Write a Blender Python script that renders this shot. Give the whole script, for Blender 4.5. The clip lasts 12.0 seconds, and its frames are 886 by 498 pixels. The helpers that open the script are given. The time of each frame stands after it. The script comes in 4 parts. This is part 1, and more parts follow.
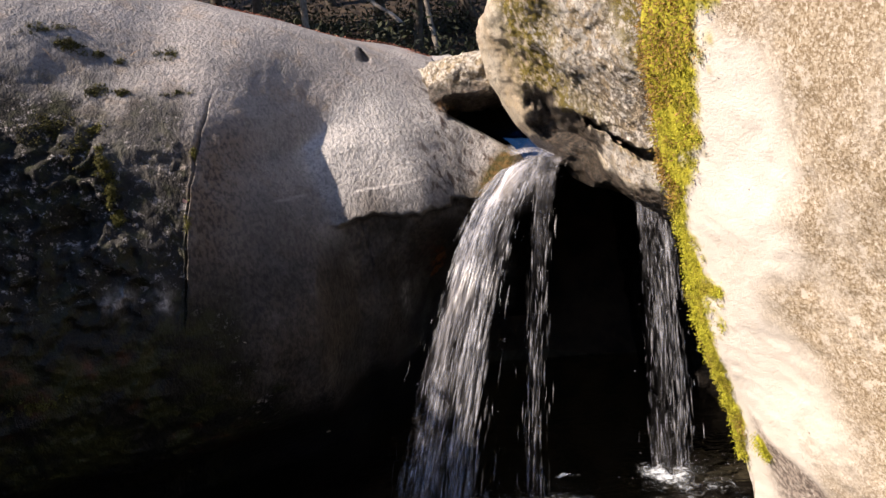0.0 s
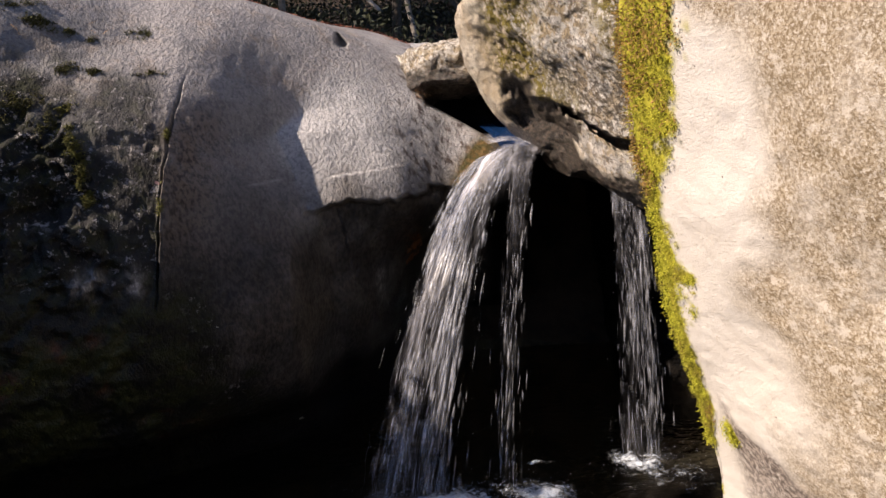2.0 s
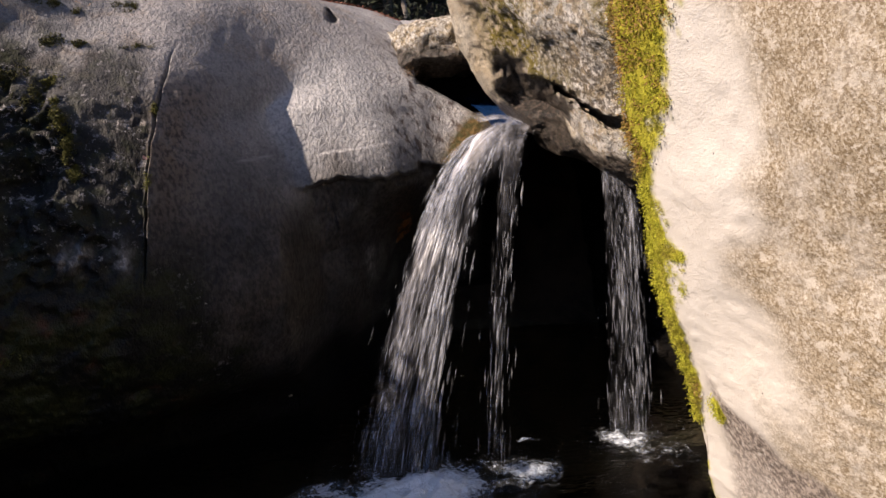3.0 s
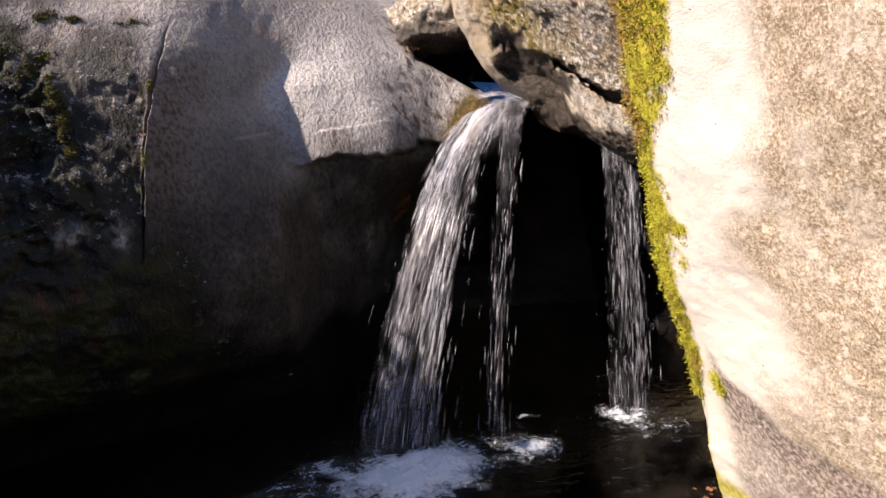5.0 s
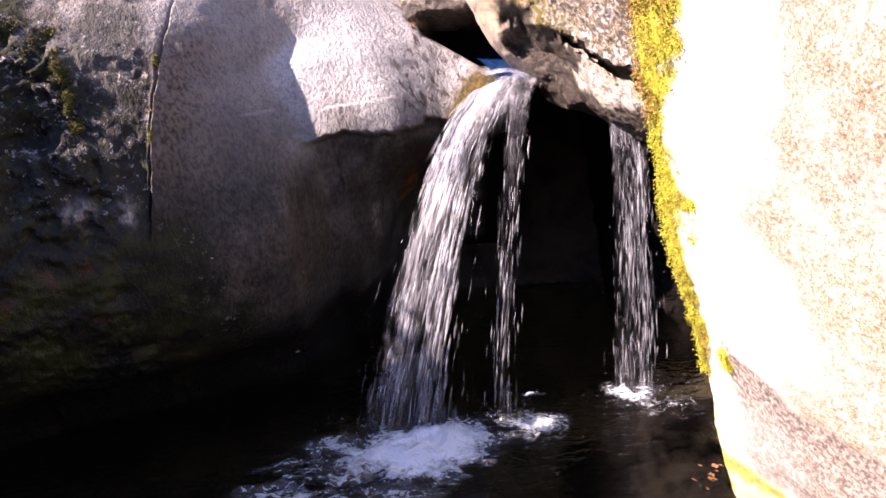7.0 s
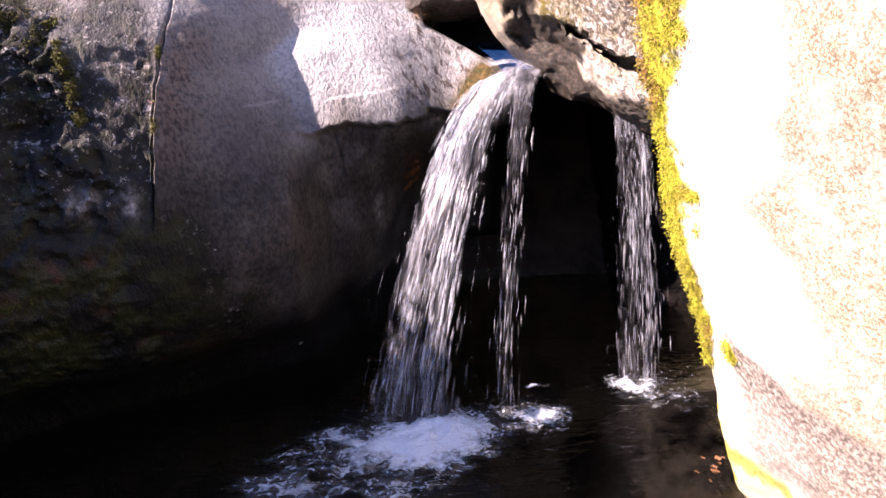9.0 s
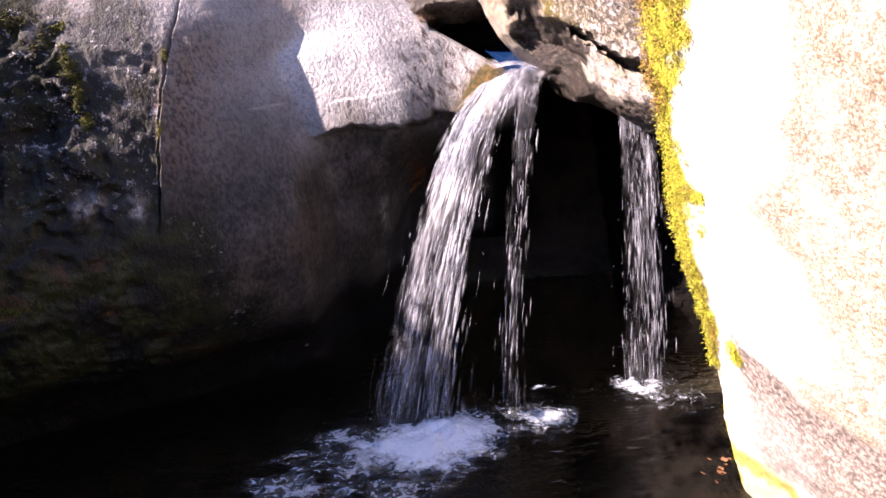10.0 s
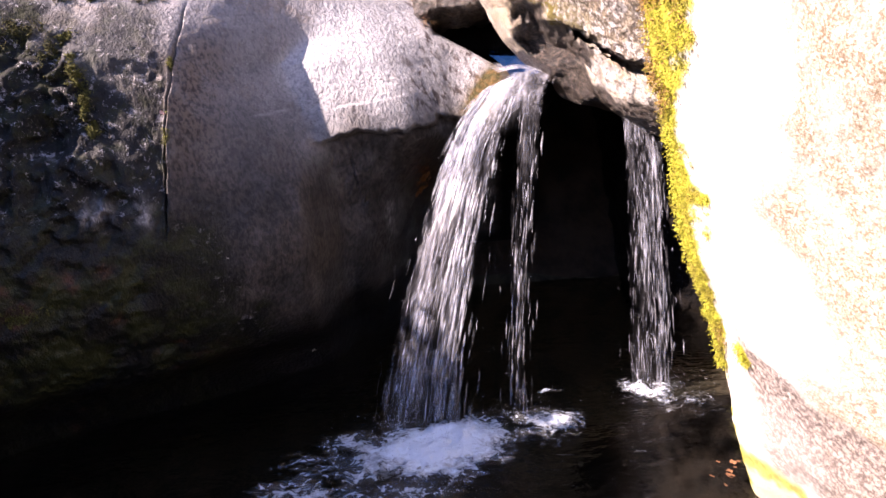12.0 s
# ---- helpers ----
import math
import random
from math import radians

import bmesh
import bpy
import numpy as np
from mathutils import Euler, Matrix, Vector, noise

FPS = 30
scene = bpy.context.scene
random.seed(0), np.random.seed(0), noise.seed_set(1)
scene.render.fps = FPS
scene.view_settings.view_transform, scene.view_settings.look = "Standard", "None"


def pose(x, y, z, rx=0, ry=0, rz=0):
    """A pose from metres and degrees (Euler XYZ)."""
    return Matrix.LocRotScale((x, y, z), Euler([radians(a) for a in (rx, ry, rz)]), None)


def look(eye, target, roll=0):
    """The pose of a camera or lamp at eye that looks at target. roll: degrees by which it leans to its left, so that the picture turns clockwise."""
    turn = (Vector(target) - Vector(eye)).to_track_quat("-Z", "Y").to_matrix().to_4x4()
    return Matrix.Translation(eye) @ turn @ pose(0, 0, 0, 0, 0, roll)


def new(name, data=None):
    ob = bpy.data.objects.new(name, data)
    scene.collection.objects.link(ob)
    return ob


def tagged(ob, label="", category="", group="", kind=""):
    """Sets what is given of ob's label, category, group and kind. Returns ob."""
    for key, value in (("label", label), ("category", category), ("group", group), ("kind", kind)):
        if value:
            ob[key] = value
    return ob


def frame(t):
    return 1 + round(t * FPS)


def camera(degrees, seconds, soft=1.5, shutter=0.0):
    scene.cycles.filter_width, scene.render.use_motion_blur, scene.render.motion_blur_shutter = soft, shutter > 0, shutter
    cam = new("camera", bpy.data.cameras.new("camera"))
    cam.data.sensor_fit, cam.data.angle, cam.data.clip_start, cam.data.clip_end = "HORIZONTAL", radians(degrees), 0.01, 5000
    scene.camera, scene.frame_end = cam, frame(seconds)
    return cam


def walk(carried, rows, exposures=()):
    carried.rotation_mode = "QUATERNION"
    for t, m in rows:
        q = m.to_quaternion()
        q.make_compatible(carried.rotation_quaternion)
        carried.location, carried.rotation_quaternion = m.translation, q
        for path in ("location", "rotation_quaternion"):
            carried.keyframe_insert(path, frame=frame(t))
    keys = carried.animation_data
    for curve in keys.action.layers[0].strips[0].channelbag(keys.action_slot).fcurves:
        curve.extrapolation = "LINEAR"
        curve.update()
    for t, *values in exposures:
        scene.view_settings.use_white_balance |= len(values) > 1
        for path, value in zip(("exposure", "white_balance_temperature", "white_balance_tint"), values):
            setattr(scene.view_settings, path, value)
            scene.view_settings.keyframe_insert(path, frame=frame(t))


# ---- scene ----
# ---------------------------------------------------------------- camera
cam = camera(64.8, 12.0, soft=1.5)
PATH = [
    (0.0, pose(0.000, 0.000, 2.480, 78.00, 3.50, 0.00)),
    (0.5, pose(0.002, 0.001, 2.476, 77.95, 3.56, -0.11)),
    (1.0, pose(0.003, -0.001, 2.466, 77.76, 3.16, -0.61)),
    (1.5, pose(-0.000, -0.007, 2.454, 77.41, 2.73, -1.45)),
    (2.0, pose(-0.002, -0.004, 2.446, 77.27, 2.36, -1.79)),
    (2.5, pose(-0.002, -0.000, 2.434, 76.58, 2.02, -2.21)),
    (3.0, pose(-0.006, -0.002, 2.416, 75.82, 1.79, -2.52)),
    (5.0, pose(-0.014, 0.004, 2.378, 74.41, 2.05, -2.73)),
    (5.5, pose(-0.023, 0.000, 2.372, 74.13, 2.25, -2.53)),
    (6.0, pose(-0.025, 0.003, 2.365, 73.62, 2.32, -2.40)),
    (6.5, pose(-0.030, 0.006, 2.356, 73.25, 2.10, -2.31)),
    (7.0, pose(-0.027, 0.006, 2.351, 72.92, 2.03, -2.32)),
    (9.0, pose(-0.020, 0.013, 2.345, 72.30, 2.06, -1.97)),
    (9.5, pose(-0.019, 0.010, 2.344, 72.35, 2.39, -1.65)),
    (10.0, pose(-0.018, 0.006, 2.347, 72.46, 2.36, -1.59)),
    (10.5, pose(-0.006, 0.007, 2.346, 72.58, 2.76, -1.52)),
    (11.0, pose(-0.011, 0.004, 2.348, 72.69, 2.76, -1.52)),
    (11.5, pose(-0.011, 0.006, 2.348, 72.82, 2.96, -1.30)),
    (12.0, pose(-0.012, 0.004, 2.350, 72.78, 3.02, -1.22)),
]
EXPOSURE = [(0.0, 0.97, 6500, 19), (3.0, 0.65, 6450, 21), (5.0, 1.05, 6450, 23), (5.5, 1.44, 6450, 27), (6.0, 1.72, 6400, 30),
            (6.5, 1.90, 6350, 35), (7.0, 1.97, 6300, 37), (12.0, 2.01, 6150, 36)]
walk(cam, PATH, EXPOSURE)

# ---------------------------------------------------------------- light
SUN_TO = Vector((-0.735, -0.225, 0.64)).normalized()
world = bpy.data.worlds.new("sky")
scene.world = world
world.use_nodes = True
wn = world.node_tree.nodes
wl = world.node_tree.links
sky = wn.new("ShaderNodeTexSky")
sky.sky_type = "NISHITA"
sky.sun_disc = False
sky.dust_density = 0.3
sky.ozone_density = 3.0
sky.sun_elevation = math.asin(SUN_TO.z)
sky.sun_rotation = math.atan2(SUN_TO.x, SUN_TO.y)
wl.new(sky.outputs["Color"], wn["Background"].inputs["Color"])
wn["Background"].inputs["Strength"].default_value = 0.075
sun = new("sun", bpy.data.lights.new("sun", "SUN"))
sun.data.energy = 5.0
sun.data.angle = radians(0.5)
sun.data.color = (1.0, 0.87, 0.69)
sun.matrix_world = look(SUN_TO * 40, (0, 0, 0))


# ---------------------------------------------------------------- tools
def lattice(i, j, k, seed):
    h = (i * 374761393 + j * 668265263 + k * 2147483647 + seed * 974634777) & 0xFFFFFFFF
    h = ((h ^ (h >> 13)) * 1274126177) & 0xFFFFFFFF
    return ((h ^ (h >> 16)) & 0xFFFF) / 32767.5 - 1.0


def vnoise(p, size, octaves=3, seed=0, gain=0.5):
    """Smooth value noise in about -1..1 for points p, with features of the given size in metres."""
    p = np.asarray(p, float) / size
    out, amp, total = np.zeros(len(p)), 1.0, 0.0
    for o in range(octaves):
        q = p * 2.03**o + 17.3 * o
        f = np.floor(q).astype(np.int64)
        t = q - f
        t = t * t * t * (t * (t * 6 - 15) + 10)
        v = np.zeros(len(p))
        for a in (0, 1):
            for b in (0, 1):
                for c in (0, 1):
                    w = (t[:, 0] if a else 1 - t[:, 0]) * (t[:, 1] if b else 1 - t[:, 1]) * (t[:, 2] if c else 1 - t[:, 2])
                    v += w * lattice(f[:, 0] + a, f[:, 1] + b, f[:, 2] + c, seed + o)
        out += amp * v
        total += amp
        amp *= gain
    return out / total * 1.6


def ss(a, b, x):
    t = np.clip((np.asarray(x, float) - a) / (b - a), 0, 1)
    return t * t * (3 - 2 * t)


def mesh_ob(name, verts, faces, material, parent=None, smooth=True, attributes=None):
    me = bpy.data.meshes.new(name)
    me.from_pydata(np.asarray(verts).tolist(), [], np.asarray(faces).tolist() if isinstance(faces, np.ndarray) else faces)
    me.update()
    if smooth:
        me.polygons.foreach_set("use_smooth", np.ones(len(me.polygons), dtype=bool))
    for key, values in (attributes or {}).items():
        layer = me.attributes.new(key, "FLOAT", "POINT")
        layer.data.foreach_set("value", np.asarray(values, np.float32))
    me.materials.append(material)
    ob = new(name, me)
    if parent:
        ob.parent = parent
    return ob


def thing(name, label, category, group="", kind=""):
    return tagged(new(name), label, category, group, kind)


def grid_faces(rows, cols):
    a = np.arange(rows - 1)[:, None] * cols + np.arange(cols - 1)[None]
    return np.stack([a, a + 1, a + cols + 1, a + cols], -1).reshape(-1, 4)


def cube_sphere(n, lean=1.0):
    """Directions over the six sides of a cube, and quads; the seams are welded. A lean above 1 packs them towards the low ends of the axes."""
    t = np.linspace(0, 1, n) ** lean * 2 - 1
    s = np.tan(t * math.pi / 4)
    u, v = [g.ravel() for g in np.meshgrid(s, s, indexing="ij")]
    one = np.ones_like(u)
    dirs, faces, base = [], [], grid_faces(n, n)[:, ::-1]
    for k, (a, b, c) in enumerate([(one, u, v), (-one, v, u), (v, one, u), (u, -one, v), (u, v, one), (v, u, -one)]):
        dirs.append(np.stack([a, b, c], 1))
        faces.append(base + k * n * n)
    dirs, faces = np.concatenate(dirs), np.concatenate(faces)
    dirs /= np.linalg.norm(dirs, axis=1)[:, None]
    _, first, back = np.unique(np.round(dirs, 6), axis=0, return_index=True, return_inverse=True)
    return dirs[first], back.ravel()[faces]


def boulder_points(n, centre, planes, power, lean=1.0):
    """A rounded block: the directions' distances to the planes, blended by a power mean. Planes: a normal and a point each."""
    dirs, faces = cube_sphere(n, lean)
    centre = np.array(centre, float)
    total = np.zeros(len(dirs))
    for normal, point in planes:
        nn = np.array(normal, float)
        nn /= np.linalg.norm(nn)
        far = (np.array(point, float) - centre) @ nn
        total += np.maximum(dirs @ nn / far, 0) ** power
    return centre + dirs * (total ** (-1 / power))[:, None], dirs, faces


def normals_of(pts, faces):
    tri = np.cross(pts[faces[:, 2]] - pts[faces[:, 0]], pts[faces[:, 3]] - pts[faces[:, 1]])
    out = np.zeros_like(pts)
    for k in range(4):
        np.add.at(out, faces[:, k], tri)
    return out / np.maximum(np.linalg.norm(out, axis=1)[:, None], 1e-9)


# ---------------------------------------------------------------- materials
class Nodes:
    """Short ways to write node materials."""

    def __init__(self, name):
        self.mat = bpy.data.materials.new(name)
        self.mat.use_nodes = True
        self.tree = self.mat.node_tree
        self.bsdf = self.tree.nodes["Principled BSDF"]
        self.out = self.tree.nodes["Material Output"]
        self.co = self.tree.nodes.new("ShaderNodeTexCoord").outputs["Object"]

    def put(self, socket, value):
        if isinstance(value, bpy.types.NodeSocket):
            self.tree.links.new(value, socket)
        elif isinstance(value, tuple) and len(value) == 3 and socket.type == "RGBA":
            socket.default_value = (*value, 1)
        else:
            socket.default_value = value

    def noise(self, scale, detail=4, rough=0.6, stretch=None, distort=0.0):
        n = self.tree.nodes.new("ShaderNodeTexNoise")
        n.inputs["Scale"].default_value = scale
        n.inputs["Detail"].default_value = detail
        n.inputs["Roughness"].default_value = rough
        n.inputs["Distortion"].default_value = distort
        co = self.co
        if stretch:
            m = self.tree.nodes.new("ShaderNodeMapping")
            m.inputs["Scale"].default_value = stretch
            self.tree.links.new(co, m.inputs["Vector"])
            co = m.outputs["Vector"]
        self.tree.links.new(co, n.inputs["Vector"])
        return n.outputs["Fac"]

    def attr(self, name):
        n = self.tree.nodes.new("ShaderNodeAttribute")
        n.attribute_name = name
        return n.outputs["Fac"]

    def island(self):
        return self.tree.nodes.new("ShaderNodeNewGeometry").outputs["Random Per Island"]

    def span(self, value, a, b, lo=0.0, hi=1.0):
        n = self.tree.nodes.new("ShaderNodeMapRange")
        n.interpolation_type = "SMOOTHSTEP"
        for key, v in (("Value", value), ("From Min", a), ("From Max", b), ("To Min", lo), ("To Max", hi)):
            self.put(n.inputs[key], v)
        return n.outputs["Result"]

    def math(self, op, a, b=0.0):
        n = self.tree.nodes.new("ShaderNodeMath")
        n.operation = op
        self.put(n.inputs[0], a)
        self.put(n.inputs[1], b)
        return n.outputs[0]

    def mix(self, fac, a, b, blend="MIX"):
        n = self.tree.nodes.new("ShaderNodeMix")
        n.data_type = "RGBA"
        n.blend_type = blend
        for key, v in ((0, fac), (6, a), (7, b)):
            self.put(n.inputs[key], v)
        return n.outputs[2]

    def bump(self, height, strength, distance, before=None):
        n = self.tree.nodes.new("ShaderNodeBump")
        n.inputs["Strength"].default_value = strength
        n.inputs["Distance"].default_value = distance
        self.tree.links.new(height, n.inputs["Height"])
        if before:
            self.tree.links.new(before, n.inputs["Normal"])
        return n.outputs["Normal"]

    def done(self, color=None, rough=None, normal=None, **more):
        for key, v in (("Base Color", color), ("Roughness", rough), ("Normal", normal)):
            if v is not None:
                self.put(self.bsdf.inputs[key], v)
        for key, v in more.items():
            self.put(self.bsdf.inputs[key.replace("_", " ")], v)
        return self.mat


def wall_granite():
    m = Nodes("weathered grey granite")
    grain = m.span(m.noise(150, 3, 0.7), 0.36, 0.64)
    coarse = m.noise(44, 3, 0.6, (1, 1, 0.6))
    soft = m.noise(2.2, 5, 0.6)
    c = m.mix(m.span(soft, 0.3, 0.7), (0.255, 0.248, 0.247), (0.415, 0.39, 0.375))
    c = m.mix(m.math("MULTIPLY", m.span(m.noise(4.5, 6, 0.72), 0.50, 0.64), 0.55), c, (0.33, 0.265, 0.205))
    c = m.mix(m.math("MULTIPLY", m.span(m.noise(31, 5, 0.8), 0.60, 0.66), 0.7), c, (0.10, 0.09, 0.075))
    # sunlit face: part of its brightness is put into a paler base colour
    c = m.mix(m.attr("sunlit_tone"), c, m.mix(m.span(soft, 0.3, 0.7), (0.50, 0.495, 0.49), (0.62, 0.605, 0.59)))
    # pits of the coarse bump painted darker, standing in for relief shade
    c = m.mix(m.span(coarse, 0.36, 0.54), m.mix(0.34, c, (0.07, 0.073, 0.082)), c)
    c = m.mix(m.math("MULTIPLY", m.span(m.noise(13, 6, 0.75), 0.5, 0.62), 0.3), c, (0.16, 0.165, 0.175))
    c = m.mix(m.math("MULTIPLY", m.span(grain, 0.5, 1.0), 0.4), c, (0.09, 0.10, 0.115))
    c = m.mix(m.math("MULTIPLY", m.span(m.noise(85, 3, 0.7), 0.57, 0.68), 0.4), c, (0.66, 0.63, 0.60))
    c = m.mix(m.math("MULTIPLY", m.attr("tawny"), m.span(m.noise(7, 5, 0.7), 0.3, 0.6, 0.45, 0.95)), c, m.mix(m.span(coarse, 0.35, 0.6), (0.06, 0.042, 0.03), (0.24, 0.18, 0.13)))
    # run-off streaks, algae and wet stain low down deepened by painted shade, old moss and lichen on the rough side
    runs = m.span(m.noise(16, 5, 0.65, (1, 1, 0.12)), 0.5, 0.64)
    c = m.mix(m.math("MULTIPLY", runs, m.attr("runs")), c, (0.09, 0.07, 0.065))
    stain_shade = m.math("MULTIPLY", m.attr("stain_shade"), m.span(m.noise(5, 5, 0.65), 0.2, 0.6, 0.72, 1.0))
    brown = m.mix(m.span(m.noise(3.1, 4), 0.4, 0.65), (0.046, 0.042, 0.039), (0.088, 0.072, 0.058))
    # the same relief shade painted into the brown
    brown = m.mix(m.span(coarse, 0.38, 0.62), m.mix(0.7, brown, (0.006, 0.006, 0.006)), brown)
    c = m.mix(m.math("MINIMUM", stain_shade, 1.0), c, brown)
    dark = m.math("MULTIPLY", m.attr("moss"), m.math("MAXIMUM", m.span(m.noise(7, 7, 0.76), 0.35, 0.44), m.span(m.noise(23, 6, 0.8), 0.45, 0.52)))
    c = m.mix(dark, c, m.mix(m.span(m.noise(11, 5), 0.45, 0.65), (0.006, 0.006, 0.005), (0.020, 0.023, 0.006)))
    pale = m.math("MULTIPLY", m.attr("moss"), m.span(m.noise(17, 7, 0.82), 0.57, 0.60))
    c = m.mix(m.math("MULTIPLY", pale, m.span(m.attr("deep"), 0, 1, 0.6, 0.0)), c, (0.52, 0.49, 0.49))
    # lower left: shade put into the colour as near-black, with olive and brown growth
    mossy_shade = m.mix(m.span(m.noise(4, 6, 0.7), 0.42, 0.6), (0.007, 0.007, 0.005), (0.036, 0.040, 0.009))
    mossy_shade = m.mix(m.span(m.noise(2.3, 5, 0.7), 0.56, 0.68), mossy_shade, (0.10, 0.042, 0.022))
    c = m.mix(m.math("MULTIPLY", m.attr("deep"), 0.92), c, mossy_shade)
    c = m.mix(m.attr("lichen"), c, m.mix(m.span(coarse, 0.4, 0.6), (0.22, 0.21, 0.20), (0.5, 0.48, 0.46)))
    c = m.mix(m.attr("vein"), c, (0.88, 0.85, 0.82))
    c = m.mix(m.attr("rust"), c, m.mix(m.span(coarse, 0.4, 0.6), (0.05, 0.02, 0.01), (0.20, 0.075, 0.025)))
    c = m.mix(m.attr("gold"), c, m.mix(m.span(m.noise(22, 4), 0.4, 0.6), (0.06, 0.050, 0.012), (0.13, 0.078, 0.022)))
    # shade of the hollow, scoop and wet foot, put into the colour as near-black
    c = m.mix(m.attr("recess_shade"), c, (0.010, 0.009, 0.009))
    n = m.bump(m.noise(12, 4, 0.65), 0.6, 0.018)
    n = m.bump(coarse, 1.0, 0.015, n)
    n = m.bump(m.noise(110, 2, 0.6), 1.0, 0.006, n)
    m.put(m.bsdf.inputs["Specular IOR Level"], m.span(m.attr("recess_shade"), 0, 1, 0.4, 0.04))
    return m.done(c, m.span(m.attr("wet"), 0, 1, 0.85, 0.5), n)


def pale_granite():
    m = Nodes("sunlit pale granite with lichen")
    grain = m.noise(95, 3, 0.7)
    big = m.noise(1.3, 4, 0.55)
    fleck = m.noise(80, 4, 0.75)
    c = m.mix(m.span(big, 0.42, 0.64), (0.63, 0.595, 0.54), (0.59, 0.55, 0.49))
    c = m.mix(m.math("MULTIPLY", m.span(fleck, 0.58, 0.62), m.span(m.noise(3.5, 5, 0.7), 0.50, 0.68, 0.0, 0.6)), c, (0.33, 0.25, 0.17))
    c = m.mix(m.span(m.noise(17, 3, 0.6), 0.72, 0.735), c, (0.10, 0.09, 0.085))
    c = m.mix(m.math("MULTIPLY", m.span(grain, 0.6, 0.72), 0.2), c, (0.25, 0.19, 0.14))
    # a granular crust of tan lichen, broken by pale rings
    tan = m.mix(m.span(fleck, 0.44, 0.56), (0.41, 0.345, 0.25), (0.20, 0.147, 0.085))
    tan = m.mix(m.span(m.noise(90, 3, 0.7), 0.55, 0.62), tan, (0.56, 0.505, 0.42))
    tan = m.mix(m.math("MULTIPLY", m.span(m.noise(16, 6, 0.8), 0.55, 0.58), 0.8), tan, (0.57, 0.515, 0.435))
    c = m.mix(m.math("MULTIPLY", m.attr("tan"), m.span(m.noise(3.4, 6, 0.75, (1, 1, 0.6)), 0.30, 0.52, 0.55, 1.0)), c, tan)
    scar = m.math("MULTIPLY", m.attr("scar"), m.span(m.noise(36, 5, 0.8), 0.33, 0.47))
    c = m.mix(scar, c, m.mix(m.span(m.noise(48, 4, 0.7), 0.42, 0.6), (0.13, 0.105, 0.09), (0.38, 0.325, 0.28)))
    c = m.mix(m.attr("moss"), c, m.mix(m.span(m.noise(30, 4), 0.4, 0.6), (0.26, 0.25, 0.012), (0.42, 0.38, 0.03)))
    n = m.bump(m.noise(24, 4, 0.65), 0.3, 0.010)
    n = m.bump(fleck, 0.6, 0.006, n)
    n = m.bump(grain, 0.5, 0.004, n)
    return m.done(c, 0.9, n)


def crusted_granite():
    m = Nodes("lichen-crusted ochre granite")
    grain = m.noise(120, 3, 0.75)
    crust = m.attr("crust")
    c = m.mix(m.span(m.noise(3.2, 5, 0.6), 0.38, 0.62), (0.75, 0.67, 0.53), (0.60, 0.48, 0.31))
    # pale crusts of lichen with crisp edges, dark specks between them, more of them towards the slit
    c = m.mix(m.math("MULTIPLY", m.span(m.noise(13, 6, 0.78), 0.47, 0.50), m.span(crust, 0, 1, 0.15, 1)), c, (0.90, 0.86, 0.79))
    speck = m.span(m.math("ADD", m.noise(27, 6, 0.85), m.math("MULTIPLY", m.attr("grime"), 0.06)), 0.545, 0.575)
    c = m.mix(m.math("MULTIPLY", speck, m.span(crust, 0, 1, 0.3, 0.85)), c, (0.09, 0.065, 0.04))
    c = m.mix(m.math("MULTIPLY", m.span(m.noise(58, 4, 0.8), 0.56, 0.60), m.span(crust, 0, 1, 0.2, 0.6)), c, (0.16, 0.115, 0.06))
    c = m.mix(m.math("MULTIPLY", m.span(m.noise(9, 5, 0.8), 0.57, 0.60), crust), c, (0.30, 0.25, 0.19))
    c = m.mix(m.math("MULTIPLY", m.span(grain, 0.5, 0.65), 0.4), c, (0.18, 0.13, 0.08))
    c = m.mix(m.math("MULTIPLY", m.attr("moss"), m.span(m.noise(18, 6, 0.8), 0.44, 0.52)), c, m.mix(m.span(grain, 0.4, 0.6), (0.34, 0.27, 0.035), (0.11, 0.085, 0.014)))
    # wet-dark underside, plus painted shade in the slit, the hollow and under the stone
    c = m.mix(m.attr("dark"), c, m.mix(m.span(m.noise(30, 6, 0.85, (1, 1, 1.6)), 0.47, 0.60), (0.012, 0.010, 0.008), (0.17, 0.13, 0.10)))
    n = m.bump(m.noise(26, 6, 0.78), 1.0, 0.04)
    n = m.bump(m.noise(58, 4, 0.8), 0.8, 0.014, n)
    n = m.bump(grain, 0.6, 0.008, n)
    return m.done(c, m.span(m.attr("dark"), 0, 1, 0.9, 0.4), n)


def shade_rock():
    m = Nodes("near-black shaded rock")
    # matte and nearly black: the shade around it is put into the colour
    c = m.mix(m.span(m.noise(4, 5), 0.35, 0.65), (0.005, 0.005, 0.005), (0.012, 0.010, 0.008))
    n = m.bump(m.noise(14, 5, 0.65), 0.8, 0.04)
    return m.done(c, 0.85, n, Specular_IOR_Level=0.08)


def pool_water():
    m = Nodes("dark clear pool water")
    n = m.bump(m.noise(7, 3, 0.55, (1, 1.8, 1)), 0.8, 0.04)
    n = m.bump(m.noise(28, 2, 0.5), 0.3, 0.006, n)
    return m.done((0.46, 0.42, 0.35), 0.04, n, Transmission_Weight=1.0, IOR=1.33)


def glassy_water():
    m = Nodes("smooth dark stream water")
    n = m.bump(m.noise(9, 2, 0.5, (1, 0.5, 1)), 0.5, 0.02)
    # blue base colour stands in for part of the sky's reflection
    return m.done((0.006, 0.026, 0.085), 0.06, n, Specular_IOR_Level=0.9)


